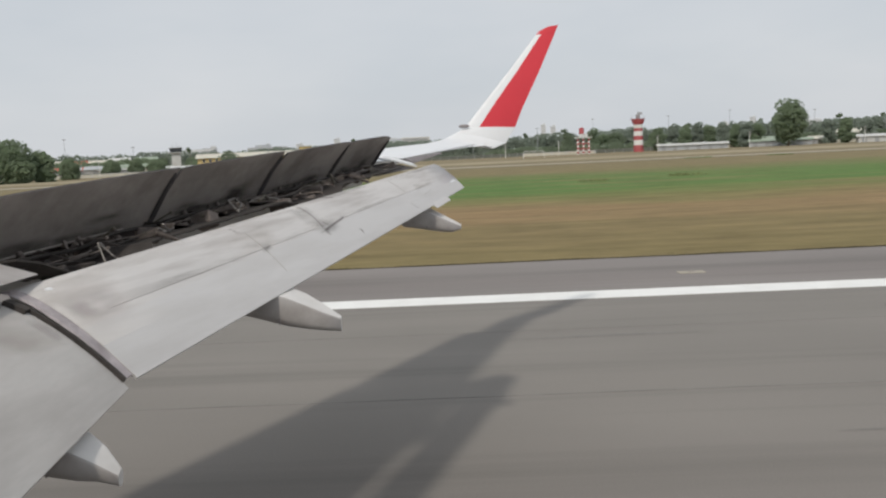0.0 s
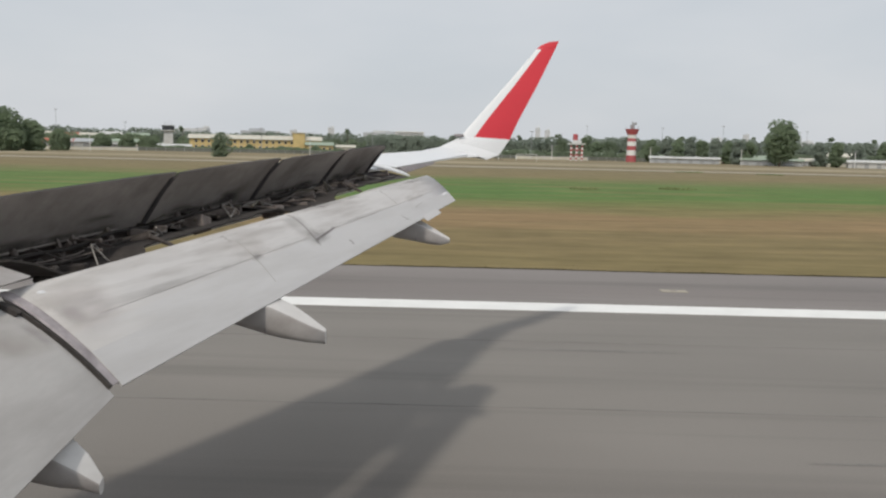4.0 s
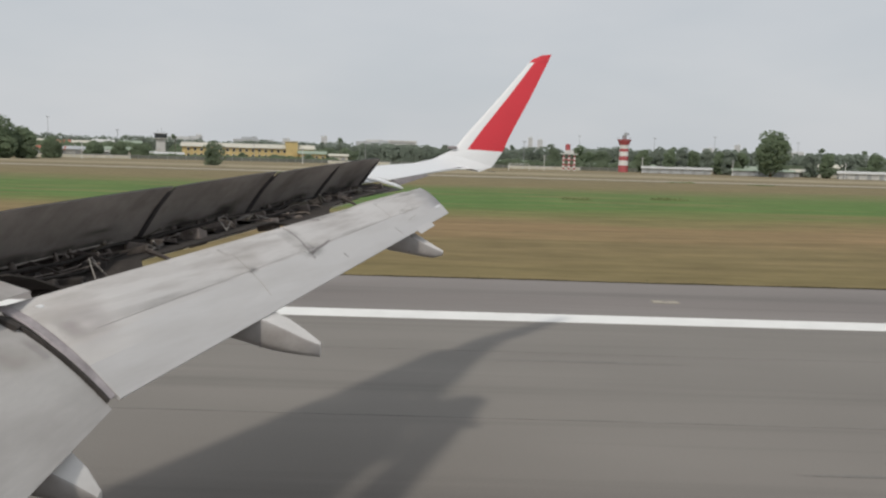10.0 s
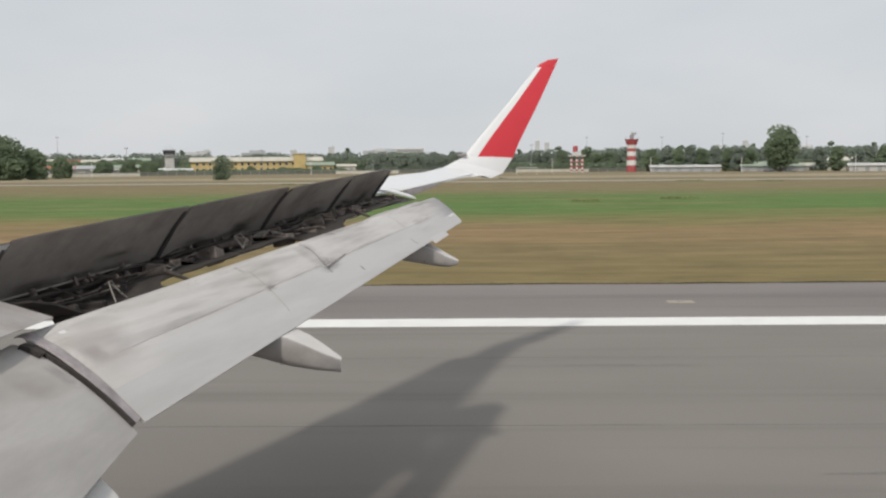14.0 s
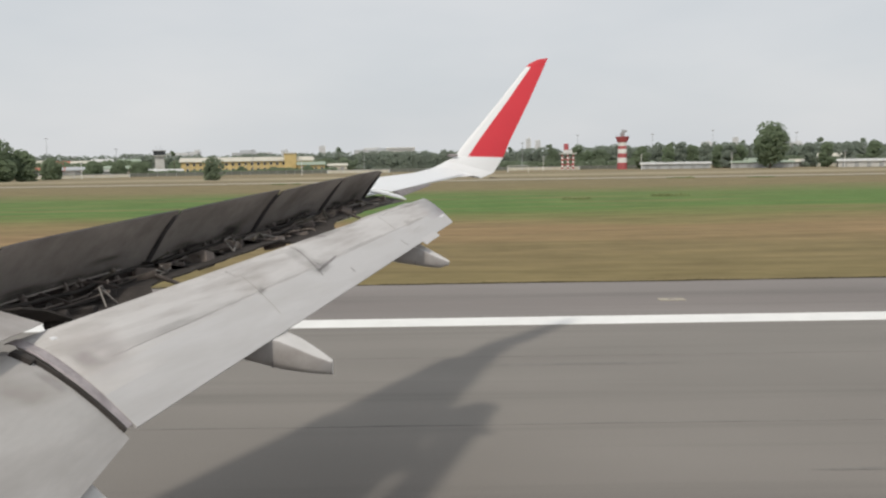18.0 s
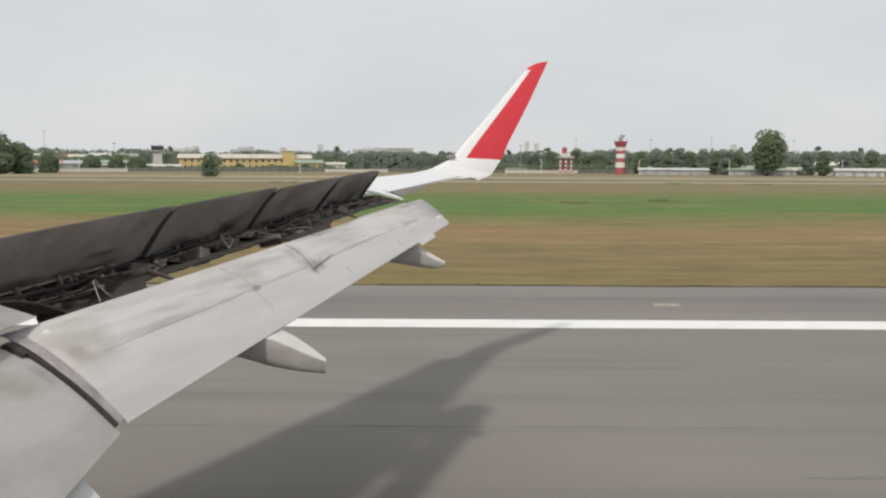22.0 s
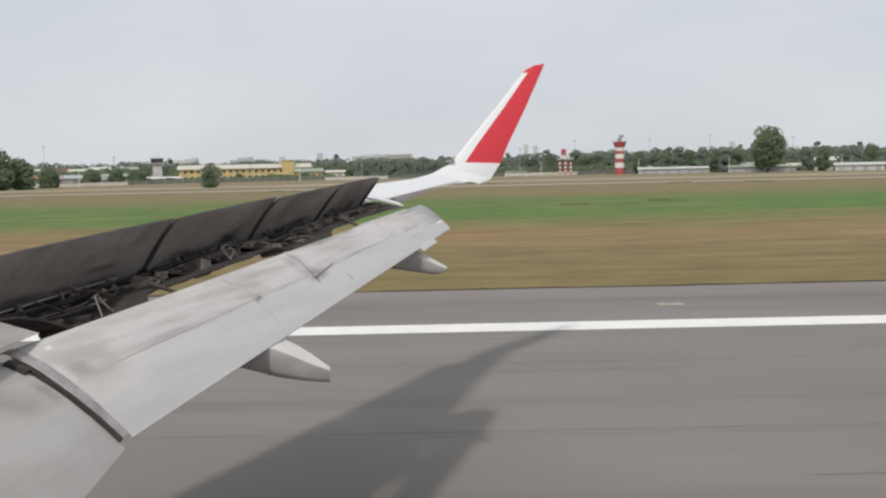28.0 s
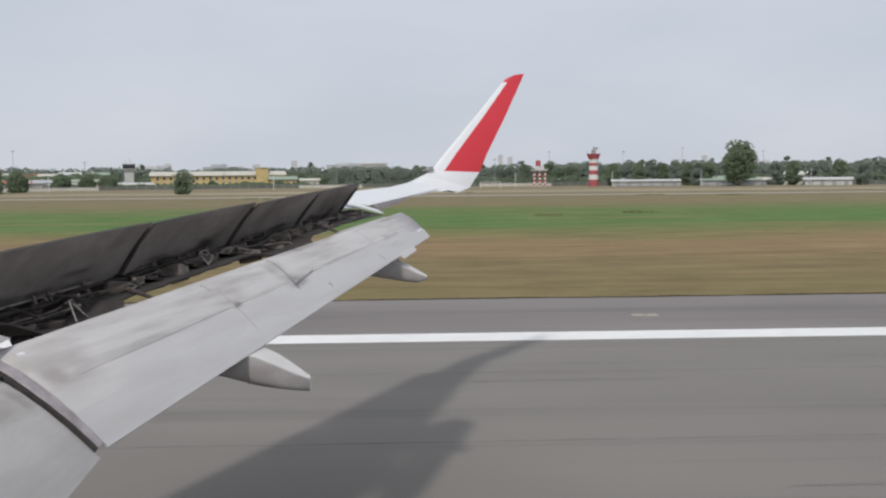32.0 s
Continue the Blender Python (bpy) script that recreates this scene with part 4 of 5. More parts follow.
    pr.color_ramp.elements[0].position, pr.color_ramp.elements[1].position = 0.50, 0.68
    pr.color_ramp.elements[1].color = (0.65, 0.65, 0.65, 1)
    l.new(pn.outputs["Fac"], pr.inputs["Fac"])
    pm.data_type = "RGBA"
    l.new(pr.outputs["Color"], pm.inputs[0])
    l.new(ramp.outputs["Color"], pm.inputs[6])
    pm.inputs[7].default_value = (0.225, 0.178, 0.092, 1)
    l.new(pm.outputs[2], mix.inputs[6])
    l.new(r3.outputs[0], mix.inputs[7])
    l.new(mix.outputs[2], b.inputs["Base Color"])
    bp = n.new("ShaderNodeBump")
    bp.inputs["Strength"].default_value, bp.inputs["Distance"].default_value = 0.6, 0.06
    l.new(s.outputs[0], bp.inputs["Height"])
    l.new(bp.outputs["Normal"], b.inputs["Normal"])
    return m


def asphalt_material(name, base, streak, streak_low, streak_high, stain=None):
    """Worn asphalt with long rubber streaks along the runway."""
    m = bpy.data.materials.new(name)
    m.use_nodes = True
    n, l = m.node_tree.nodes, m.node_tree.links
    b = n["Principled BSDF"]
    b.inputs["Roughness"].default_value, b.inputs["Specular IOR Level"].default_value = 0.85, 0.3
    geo = n.new("ShaderNodeNewGeometry")
    texs = []
    for sc, detail in (((0.012, 0.55, 1), 5), ((0.10, 3.0, 1), 4), ((40, 60, 1), 2), ((0.05, 0.12, 1), 4)):
        mp, t = n.new("ShaderNodeMapping"), n.new("ShaderNodeTexNoise")
        mp.inputs["Scale"].default_value = sc
        t.inputs["Scale"].default_value, t.inputs["Detail"].default_value = 1.0, detail
        l.new(geo.outputs["Position"], mp.inputs["Vector"])
        l.new(mp.outputs["Vector"], t.inputs["Vector"])
        texs.append(t)
    ramp = n.new("ShaderNodeValToRGB")
    ramp.color_ramp.elements[0].position, ramp.color_ramp.elements[0].color = streak_low, (*streak, 1)
    ramp.color_ramp.elements[1].position, ramp.color_ramp.elements[1].color = streak_high, (*base, 1)
    mixf = n.new("ShaderNodeMath")
    mixf.operation = "MULTIPLY_ADD"
    mixf.inputs[1].default_value = 0.35
    l.new(texs[1].outputs["Fac"], mixf.inputs[0])
    l.new(texs[0].outputs["Fac"], mixf.inputs[2])
    l.new(mixf.outputs[0], ramp.inputs["Fac"])
    s = n.new("ShaderNodeMath")
    s.operation = "MULTIPLY_ADD"
    s.inputs[1].default_value = 0.5
    l.new(texs[2].outputs["Fac"], s.inputs[0])
    l.new(texs[3].outputs["Fac"], s.inputs[2])
    r = n.new("ShaderNodeMapRange")
    r.inputs["From Min"].default_value, r.inputs["From Max"].default_value = 0.4, 1.1
    r.inputs["To Min"].default_value, r.inputs["To Max"].default_value = 0.74, 1.26
    l.new(s.outputs[0], r.inputs["Value"])
    mix = n.new("ShaderNodeMix")
    mix.data_type, mix.blend_type = "RGBA", "MULTIPLY"
    mix.inputs[0].default_value = 1.0
    l.new(ramp.outputs["Color"], mix.inputs[6])
    l.new(r.outputs[0], mix.inputs[7])
    colour_out = mix.outputs[2]
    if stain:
        # darker band: dust and rubber beside the shoulder's line, runway darkest near Y 7
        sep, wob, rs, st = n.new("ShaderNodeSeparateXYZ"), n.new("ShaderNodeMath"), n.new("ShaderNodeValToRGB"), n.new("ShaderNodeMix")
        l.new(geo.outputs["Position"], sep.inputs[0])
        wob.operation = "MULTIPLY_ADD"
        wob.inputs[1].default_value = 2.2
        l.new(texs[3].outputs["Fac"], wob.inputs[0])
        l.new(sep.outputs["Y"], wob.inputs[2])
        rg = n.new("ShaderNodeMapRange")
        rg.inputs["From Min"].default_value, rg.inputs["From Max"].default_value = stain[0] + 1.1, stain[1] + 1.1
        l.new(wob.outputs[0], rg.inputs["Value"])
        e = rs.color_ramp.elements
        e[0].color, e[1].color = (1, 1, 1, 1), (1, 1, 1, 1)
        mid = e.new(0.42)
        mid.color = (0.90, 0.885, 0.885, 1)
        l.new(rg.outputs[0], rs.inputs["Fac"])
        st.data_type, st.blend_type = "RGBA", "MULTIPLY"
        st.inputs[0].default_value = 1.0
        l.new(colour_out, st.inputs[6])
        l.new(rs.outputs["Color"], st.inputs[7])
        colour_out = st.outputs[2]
    l.new(colour_out, b.inputs["Base Color"])
    bp = n.new("ShaderNodeBump")
    bp.inputs["Strength"].default_value, bp.inputs["Distance"].default_value = 0.3, 0.006
    l.new(texs[2].outputs["Fac"], bp.inputs["Height"])
    l.new(bp.outputs["Normal"], b.inputs["Normal"])
    return m


GRASS = ground_material()
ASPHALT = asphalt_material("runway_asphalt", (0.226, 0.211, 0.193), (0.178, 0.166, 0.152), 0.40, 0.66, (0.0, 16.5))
SHOULDER = asphalt_material("shoulder_asphalt", (0.232, 0.213, 0.202), (0.178, 0.163, 0.154), 0.42, 0.68, (22.9, 28.4))
LINE_PAINT = material("white_runway_paint", (0.80, 0.80, 0.78), 0.7, vary=0.05, scale=0.8, fine=20, dirt=(0.55, 0.54, 0.52), dirt_amount=0.25)
JOINT = material("dark_joint_sealant", (0.198, 0.187, 0.172), 0.8, vary=0.25, scale=0.6, fine=10)
CONCRETE = material("pale_concrete", (0.36, 0.33, 0.27), 0.85, vary=0.12, scale=0.05, fine=2)


def sheet(name, x0, x1, y0, y1, z, mat, parent=None, nx=1):
    v, f = [], []
    for i in range(nx + 1):
        x = lerp(x0, x1, i / nx)
        v += [(x, y0, z), (x, y1, z)]
    for i in range(nx):
        f.append((2 * i, 2 * i + 2, 2 * i + 3, 2 * i + 1))
    return mesh_object(name, v, f, mat, parent)


EDGE = 29.35
tagged(sheet("ground", -4200, 4200, -4200, 4200, -0.06, GRASS), "wide mown airfield grass in straw and green bands", "grass", kind="structure")
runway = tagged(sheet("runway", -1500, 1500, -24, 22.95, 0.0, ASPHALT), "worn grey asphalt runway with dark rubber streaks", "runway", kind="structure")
bm = bmesh.new()
box(bm, (0, (22.95 + EDGE) / 2, -0.03), (3000, EDGE - 22.95, 0.055))
tagged(part("shoulder", bm, SHOULDER, None), "lighter asphalt runway shoulder beside the grass", "runway shoulder", kind="structure")
bm = bmesh.new()
box(bm, (0, 22.3, 0.002), (3000, 1.12, 0.008))
tagged(part("edge_line", bm, LINE_PAINT, None), "broad white painted runway edge line", "road marking", kind="structure")
for y in (13.4, 18.2):
    bm = bmesh.new()
    box(bm, (0, y, 0.001), (3000, 0.05, 0.008))
    part("paving_joint", bm, JOINT, runway, "dark sealed paving joint")
# touchdown zone bars and a broad aiming point block, further along the runway
for x, y, ln, wd in ((32, 15.2, 22, 1.6), (32, 12.4, 22, 1.6), (32, 9.6, 22, 1.6), (-85, 8.2, 50, 9.0)):
    bm = bmesh.new()
    box(bm, (x, y, 0.002), (ln, wd, 0.008))
    part("touchdown_marking", bm, LINE_PAINT, runway, "white painted touchdown zone marking")
rng = random.Random(11)
for k, (x, y, ln, w) in enumerate(((3.0, 17.4, 4.5, 0.16), (9.2, 15.2, 1.6, 0.35), (7.5, 11.2, 5.0, 0.14), (12, 19.4, 5.0, 0.14))):
    v, f = [], []
    m = 24
    for i in range(m + 1):
        t = i / m
        half = w * 0.5 * math.sin(math.pi * t) ** 0.6 * (0.75 + 0.25 * rng.random())
        xx, yy = x + (t - 0.5) * ln, y + 0.05 * math.sin(3 * t)
        v += [(xx, yy - half, 0.004), (xx, yy + half, 0.004)]
    for i in range(m):
        f.append((2 * i, 2 * i + 2, 2 * i + 3, 2 * i + 1))
    mesh_object("tyre_mark", v, f, JOINT, runway, "dark tyre rubber mark")
tagged(sheet("taxiway", -1500, 1500, 186, 196, -0.03, CONCRETE), "pale concrete taxiway across the field", "taxiway", kind="structure")
STRAW = material("dry_straw_verge", (0.31, 0.265, 0.17), 0.95, vary=0.25, scale=0.04, fine=0.7)
tagged(sheet("dry_verge", -1500, 1500, 226, 262, -0.03, STRAW), "dry straw-coloured verge beyond the taxiway", "verge", kind="structure")

# runway edge light pads
for x in (-53, 6.9, 66.8):
    pad = tagged(new("edge_light"), "flush runway edge light on a pale concrete pad", "runway light", "runway edge lights")
    pad.matrix_world = pose(x, 25.4, 0)
    bm = bmesh.new()
    box(bm, (0, 0, 0.005), (0.8, 0.42, 0.02))
    bevelled(bm, 0.008)
    part("pad", bm, CONCRETE, pad)
    bm = bmesh.new()
    rod(bm, (0, 0, 0.01), (0, 0, 0.03), 0.10, 0.08, 14)
    part("base", bm, SEAL_GREY, pad)
    bm = bmesh.new()
    bmesh.ops.create_uvsphere(bm, u_segments=12, v_segments=8, radius=0.06, matrix=pose(0, 0, 0.03) @ Matrix.Diagonal((1, 1, 0.35, 1)))
    part("lens", bm, CONCRETE, pad, "frosted glass lens", True)

# raised turf lip along the shoulder, its front coloured dark as the grass's shadow
LIP_SHADE = material("turf_lip_shade", (0.060, 0.052, 0.030), 0.95, vary=0.3, scale=0.8, fine=9, spec=0.1)
v, f = [], []
for i in range(1601):
    x = -160 + 0.2 * i
    wave = 0.10 * noise.noise((x * 0.22, 3.3, 0.0)) + 0.05 * noise.noise((x * 1.3, 7.7, 0.0))
    top = 0.036 + 0.022 * noise.noise((x * 0.5, 0.0, 5.1)) + 0.012 * noise.noise((x * 2.9, 0.0, 1.1))
    v += [(x, EDGE - 0.05 + wave, -0.06), (x, EDGE - 0.03 + wave, top), (x, EDGE + 0.25 + wave, top * 0.6 - 0.01), (x, EDGE + 0.8, -0.062)]
for i in range(1600):
    f += [(4 * i + j, 4 * i + 4 + j, 4 * i + 5 + j, 4 * i + 1 + j) for j in range(3)]
tagged(mesh_object("turf_lip", v, f, [GRASS, LIP_SHADE], slots=[1 if k % 3 == 0 else 0 for k in range(4800)]),
       "raised lip of turf along the shoulder, its edge shadow painted dark", "grass", kind="stuff")

# grass tufts along the runway's edge and over the near field
BLADE = material("dry_grass_blade", (0.150, 0.138, 0.062), 0.9, vary=0.2, scale=0.2, fine=3, island=0.2, spec=0.1)
gen = np.random.default_rng(3)
N = 3200
gx = gen.uniform(-34, 44, N)
gy = EDGE + 0.01 + np.abs(gen.normal(0, 1, N)) ** 1.6 * 0.20
ragged = np.array([noise.noise((x * 0.35, 0.0, 2.7)) + 0.5 * noise.noise((x * 1.7, 0.0, 9.1)) for x in gx])
gy = np.minimum(gy - np.maximum(0.0, ragged) * 0.10, 52)
gh = gen.uniform(0.02, 0.05, N) * (1 + 0.5 * ragged)
ga = gen.uniform(0, math.pi, N)
gw = gen.uniform(0.02, 0.06, N)
lean = gen.normal(0, 0.06, (N, 2))
z0 = np.full(N, -0.06)
v = np.stack([np.stack([gx - np.cos(ga) * gw, gy - np.sin(ga) * gw, z0], 1), np.stack([gx + np.cos(ga) * gw, gy + np.sin(ga) * gw, z0], 1),
              np.stack([gx + lean[:, 0], gy + lean[:, 1], z0 + gh], 1)], 1).reshape(-1, 3)
tagged(mesh_object("grass_tufts", v.tolist(), [(3 * i, 3 * i + 1, 3 * i + 2) for i in range(N)], BLADE),
       "short dry grass tufts at the runway shoulder", "grass", kind="stuff")

# ---- trees ----
# Leaf colours are paled well past real foliage to paint in distance haze.
LEAF = material("hazed_green_leaves", (0.232, 0.292, 0.190), 0.9, vary=0.2, scale=0.3, fine=2, island=0.09, spec=0.15)
LEAF_DARK = material("hazed_deep_green_leaves", (0.212, 0.262, 0.178), 0.9, vary=0.2, scale=0.3, fine=2, island=0.09, spec=0.15)
LEAF_HAZE = material("hazed_grey_green_leaves", (0.290, 0.338, 0.282), 0.9, vary=0.15, scale=0.1, fine=1, island=0.12, spec=0.1)
def let_light_through(m, share):
    n, l = m.node_tree.nodes, m.node_tree.links
    b, out = n["Principled BSDF"], n["Material Output"]
    tr, mx = n.new("ShaderNodeBsdfTranslucent"), n.new("ShaderNodeMixShader")
    mx.inputs["Fac"].default_value = share
    l.new(b.inputs["Base Color"].links[0].from_socket, tr.inputs["Color"])
    l.new(b.outputs["BSDF"], mx.inputs[1])
    l.new(tr.outputs["BSDF"], mx.inputs[2])
    l.new(mx.outputs["Shader"], out.inputs["Surface"])


for m in (LEAF, LEAF_DARK, LEAF_HAZE):
    let_light_through(m, 0.6)
let_light_through(BLADE, 0.2)
BARK = material("grey_brown_bark", (0.13, 0.105, 0.085), 0.9, vary=0.3, scale=2, fine=15)


def leaf_cloud(blobs, per, size, seed):
    """Small leaf clumps over the shells of many blobs: verts and faces."""
    g = np.random.default_rng(seed)
    cs = np.repeat(np.array([b[:3] for b in blobs]), per, 0)
    rs = np.repeat(np.array([b[3:] for b in blobs]), per, 0)
    n = len(cs)
    d = g.normal(0, 1, (n, 3))
    d /= np.linalg.norm(d, axis=1, keepdims=True)
    p = cs + d * rs * (1.0 + 0.07 * g.normal(0, 1, (n, 1)))
    out = d * 0.55 + np.array([0, -0.62, 0.72]) + g.normal(0, 0.14, (n, 3))
    out /= np.linalg.norm(out, axis=1, keepdims=True)
    a = np.cross(out, g.normal(0, 1, (n, 3)))
    a /= np.linalg.norm(a, axis=1, keepdims=True)
    b = np.cross(a, out)
    b /= np.linalg.norm(b, axis=1, keepdims=True)
    s = (size * g.uniform(0.7, 1.6, (n, 1)))
    v = np.stack([p - a * s, p - b * s * 0.6, p + a * s, p + b * s * 0.6], 1).reshape(-1, 3)
    return v, [(4 * i, 4 * i + 1, 4 * i + 2, 4 * i + 3) for i in range(n)]


def tree(kind, height, width, seed, mat, x, y, label, trunk_part=0.1, blobs_n=14, per=70, leaf=0.4, group="trees along the field"):
    r = random.Random(seed)
    t = tagged(new(kind), label, "tree", group)
    t.matrix_world = pose(x, y, -0.06)
    bm = bmesh.new()
    rod(bm, (0, 0, 0), (0, 0, height * 0.55), width * 0.035 + 0.06, width * 0.015 + 0.03, 8)
    for k in range(5):
        a = r.uniform(0, 6.28)
        z = height * r.uniform(trunk_part, 0.5)
        rod(bm, (0, 0, z), (math.cos(a) * width * 0.3, math.sin(a) * width * 0.3, z + height * 0.22), width * 0.012 + 0.03, 0.02, 6)
    part("trunk", bm, BARK, t)
    blobs = []
    for k in range(blobs_n):
        u = (k + r.random()) / blobs_n
        z = height * lerp(trunk_part + 0.08, 0.9, u)
        wide = width * 0.5 * math.sin(math.pi * (0.18 + 0.72 * u)) ** 0.7
        a = r.uniform(0, 6.28)
        rad = wide * r.uniform(0.15, 0.62)
        br = width * r.uniform(0.16, 0.27)
        blobs.append((math.cos(a) * rad, math.sin(a) * rad, z, br, br, br * r.uniform(0.6, 0.95)))
    v, f = leaf_cloud(blobs, per, leaf, seed)
    v[:, 2] = np.maximum(v[:, 2], 0.05)
    mesh_object("crown", v.tolist(), f, mat, t)
    return t


def polar(az, dist):
    a = radians(az)
    return dist * math.sin(a), dist * math.cos(a)


# the broad lone tree and the tall clump at the field's end
x, y = polar(21.1, 330)
tree("broad_tree", 16.5, 13.5, 21, LEAF, x, y, "tall broad-crowned green tree above the hedge line", 0.12, 34, 120, 0.5)
for az, dist, h, w, s in ((-28.6, 300, 13.0, 15, 31), (-26.9, 306, 9.5, 10, 32), (-31.0, 300, 14.0, 16, 35), (-25.3, 330, 6.5, 8, 36), (-22.9, 372, 6.0, 8, 37), (-21.4, 374, 6.5, 7, 38), (-20.2, 378, 5.5, 8, 39)):
    x, y = polar(az, dist)
    tree("broad_tree", h, w, s, LEAF, x, y, "dense dark green tree in a clump beside the field", 0.0, 30, 150, 0.5)
x, y = polar(-15.6, 250)
tree("low_tree", 6.4, 7.4, 41, LEAF_DARK, x, y, "low spreading dark green tree standing alone", 0.05, 16, 80, 0.35)
# row of slender trees
for k, (az, h, w) in enumerate(((13.2, 9.5, 5), (14.1, 10.5, 4.2), (14.8, 9.8, 4.5), (15.6, 10.8, 5), (16.4, 9.6, 4.4), (17.2, 10.2, 4.8), (17.9, 9.0, 4.0),
                                (18.6, 9.8, 5), (19.3, 9.0, 4.6), (23.4, 9.4, 4.6), (24.4, 9.8, 4.4), (25.6, 9.0, 5.2), (27.0, 9.6, 5.0), (28.4, 9.0, 5.0))):
    x, y = polar(az, 352 + 6 * math.sin(k * 2.3))
    tree("slender_tree", h, w * 1.35, 50 + k, LEAF_HAZE if k % 2 else LEAF, x, y, "slender upright green tree in a row", 0.0, 18, 90, 0.45)
# trees among the buildings
for k, (az, dist, h, w) in enumerate(((-20.9, 430, 7, 8), (-19.8, 480, 7, 8), (-18.0, 470, 6, 8), (-17.2, 520, 7, 8), (-13.8, 416, 3.0, 5), (-11.6, 414, 2.6, 5), (-9.4, 412, 3.2, 5),
                                      (-8.2, 480, 7, 7), (-7.0, 500, 7, 8), (-4.6, 470, 7, 7), (8.9, 395, 11, 8), (10.4, 400, 8.5, 9), (9.6, 400, 8, 8),
                                      (7.2, 395, 9, 7), (12.9, 390, 8, 8))):
    x, y = polar(az, dist)
    tree("field_tree", h, w, 80 + k, LEAF_DARK if k % 2 else LEAF, x, y, "rounded green tree at the edge of the airfield", 0.0, 18, 90, 0.45)


def spindly(az, dist, h, seed):
    """A bare-stemmed tree with a small tuft at its top."""
    x, y = polar(az, dist)
    t = tagged(new("tufted_tree"), "thin tall tree with a small tuft of leaves", "tree", "tall thin trees")
    t.matrix_world = pose(x, y, -0.06)
    bm = bmesh.new()
    rod(bm, (0, 0, 0), (0, 0, h * 0.9), 0.16, 0.08, 7)
    part("trunk", bm, BARK, t)
    r = random.Random(seed)
    blobs = [(r.uniform(-0.9, 0.9), r.uniform(-0.9, 0.9), h * r.uniform(0.82, 0.99), 0.8, 0.8, 0.6) for _ in range(5)]
    v, f = leaf_cloud(blobs, 45, 0.32, seed)
    mesh_object("crown", v.tolist(), f, LEAF_DARK, t)


for k, (az, h) in enumerate(((-18.0, 11.5), (-7.3, 12.5), (4.4, 10.8), (7.0, 12.0), (15.0, 11.6), (19.4, 12), (24.0, 12.2), (26.4, 11.8))):
    spindly(az, 420 + 10 * (k % 3), h, 200 + k)


def woods(name, az0, az1, dist, hmin, hmax, seed, mat, label, step=2.6, per=100):
    r = random.Random(seed)
    blobs = []
    n = int((az1 - az0) * math.pi / 180 * dist / step)
    for i in range(n):
        az = lerp(az0, az1, (i + r.random()) / n)
        h = lerp(hmin, hmax, 0.5 + 0.5 * noise.noise((az * 0.7, seed, 0.3))) * r.uniform(0.88, 1.08)
        d = dist + r.uniform(-9, 9)
        x, y = polar(az, d)
        w = r.uniform(1.8, 3.4)
        blobs += [(x, y, h * 0.72, w, w, h * 0.28), (x + r.uniform(-1, 1), y, h * 0.42, w * 1.2, w * 1.2, h * 0.32), (x, y - 1, h * 0.15, w * 1.3, w, h * 0.2)]
    v, f = leaf_cloud(blobs, int(per * 1.7), 0.72, seed)
    v[:, 2] = np.maximum(v[:, 2], -0.05)
    tagged(mesh_object(name, v.tolist(), f, mat), label, "woods", kind="stuff")


woods("far_woods", -33, -4, 610, 9.5, 13.0, 1, LEAF_HAZE, "hazy grey-green belt of far trees", 1.9, 60)
woods("far_woods", -6, 12, 430, 8.0, 10.6, 2, LEAF_HAZE, "grey-green belt of far trees", 1.9, 80)
woods("far_woods", 10, 34, 410, 8.5, 11.5, 3, LEAF_HAZE, "grey-green belt of trees beyond the field", 1.9, 80)
woods("hedge", -33, -20.3, 400, 5.0, 7.5, 5, LEAF, "low dark hedge along the field's far edge", 3.4, 30)
woods("hedge", 2, 34, 372, 2.5, 5.0, 4, LEAF_DARK, "low dark hedge along the field's far edge", 3.4, 30)
woods("tree_belt", -33, -19.6, 452, 4.5, 9.0, 12, LEAF, "uneven belt of green trees among the houses", 4.6, 60)
woods("tree_belt", -17.9, -15.6, 452, 3.5, 7.0, 13, LEAF, "short belt of green trees beside the yellow building", 3.2, 60)
woods("tree_belt", -9.0, -2.0, 446, 4.0, 7.5, 14, LEAF_DARK, "uneven belt of green trees behind the sheds", 3.4, 60)

# scrub beside the buildings and weed clumps in the field
woods("scrub", -20.3, -7.6, 410, 1.2, 2.6, 9, LEAF, "low scrub in front of the yellow building", 3.2, 26)


WEED = material("green_weeds", (0.13, 0.155, 0.065), 0.9, vary=0.2, scale=0.5, fine=4, island=0.3, spec=0.1)


def weed_clump(x, y, w, seed):
    r = random.Random(seed)
    t = tagged(new("weed_clump"), "low dark green weed clump in the mown field", "weeds", "weed clumps")
    t.matrix_world = pose(x, y, -0.06)
    blobs = [(r.uniform(-w, w), r.uniform(-0.6, 0.6), 0.06, 0.7, 0.6, 0.14) for _ in range(int(4 * w))]
    v, f = leaf_cloud(blobs, 40, 0.12, seed)
    v[:, 2] = np.maximum(v[:, 2], 0.0)
    mesh_object("leaves", v.tolist(), f, WEED, t)


for k, (x, y, w) in enumerate(((14.5, 92, 1.2), (26, 97, 2.0), (50, 181, 3.0), (66, 175, 2.2), (-34, 177, 2.6))):
    weed_clump(x, y, w, 300 + k)

# ---- buildings ----
YELLOW = material("yellow_plaster", (0.60, 0.47, 0.22), 0.85, vary=0.1, scale=0.2, fine=3, dirt=(0.36, 0.27, 0.13), dirt_amount=0.4)
CREAM = material("cream_sheet_roof", (0.58, 0.56, 0.48), 0.6, vary=0.08, scale=0.2, fine=3, dirt=(0.42, 0.38, 0.30), dirt_amount=0.4)
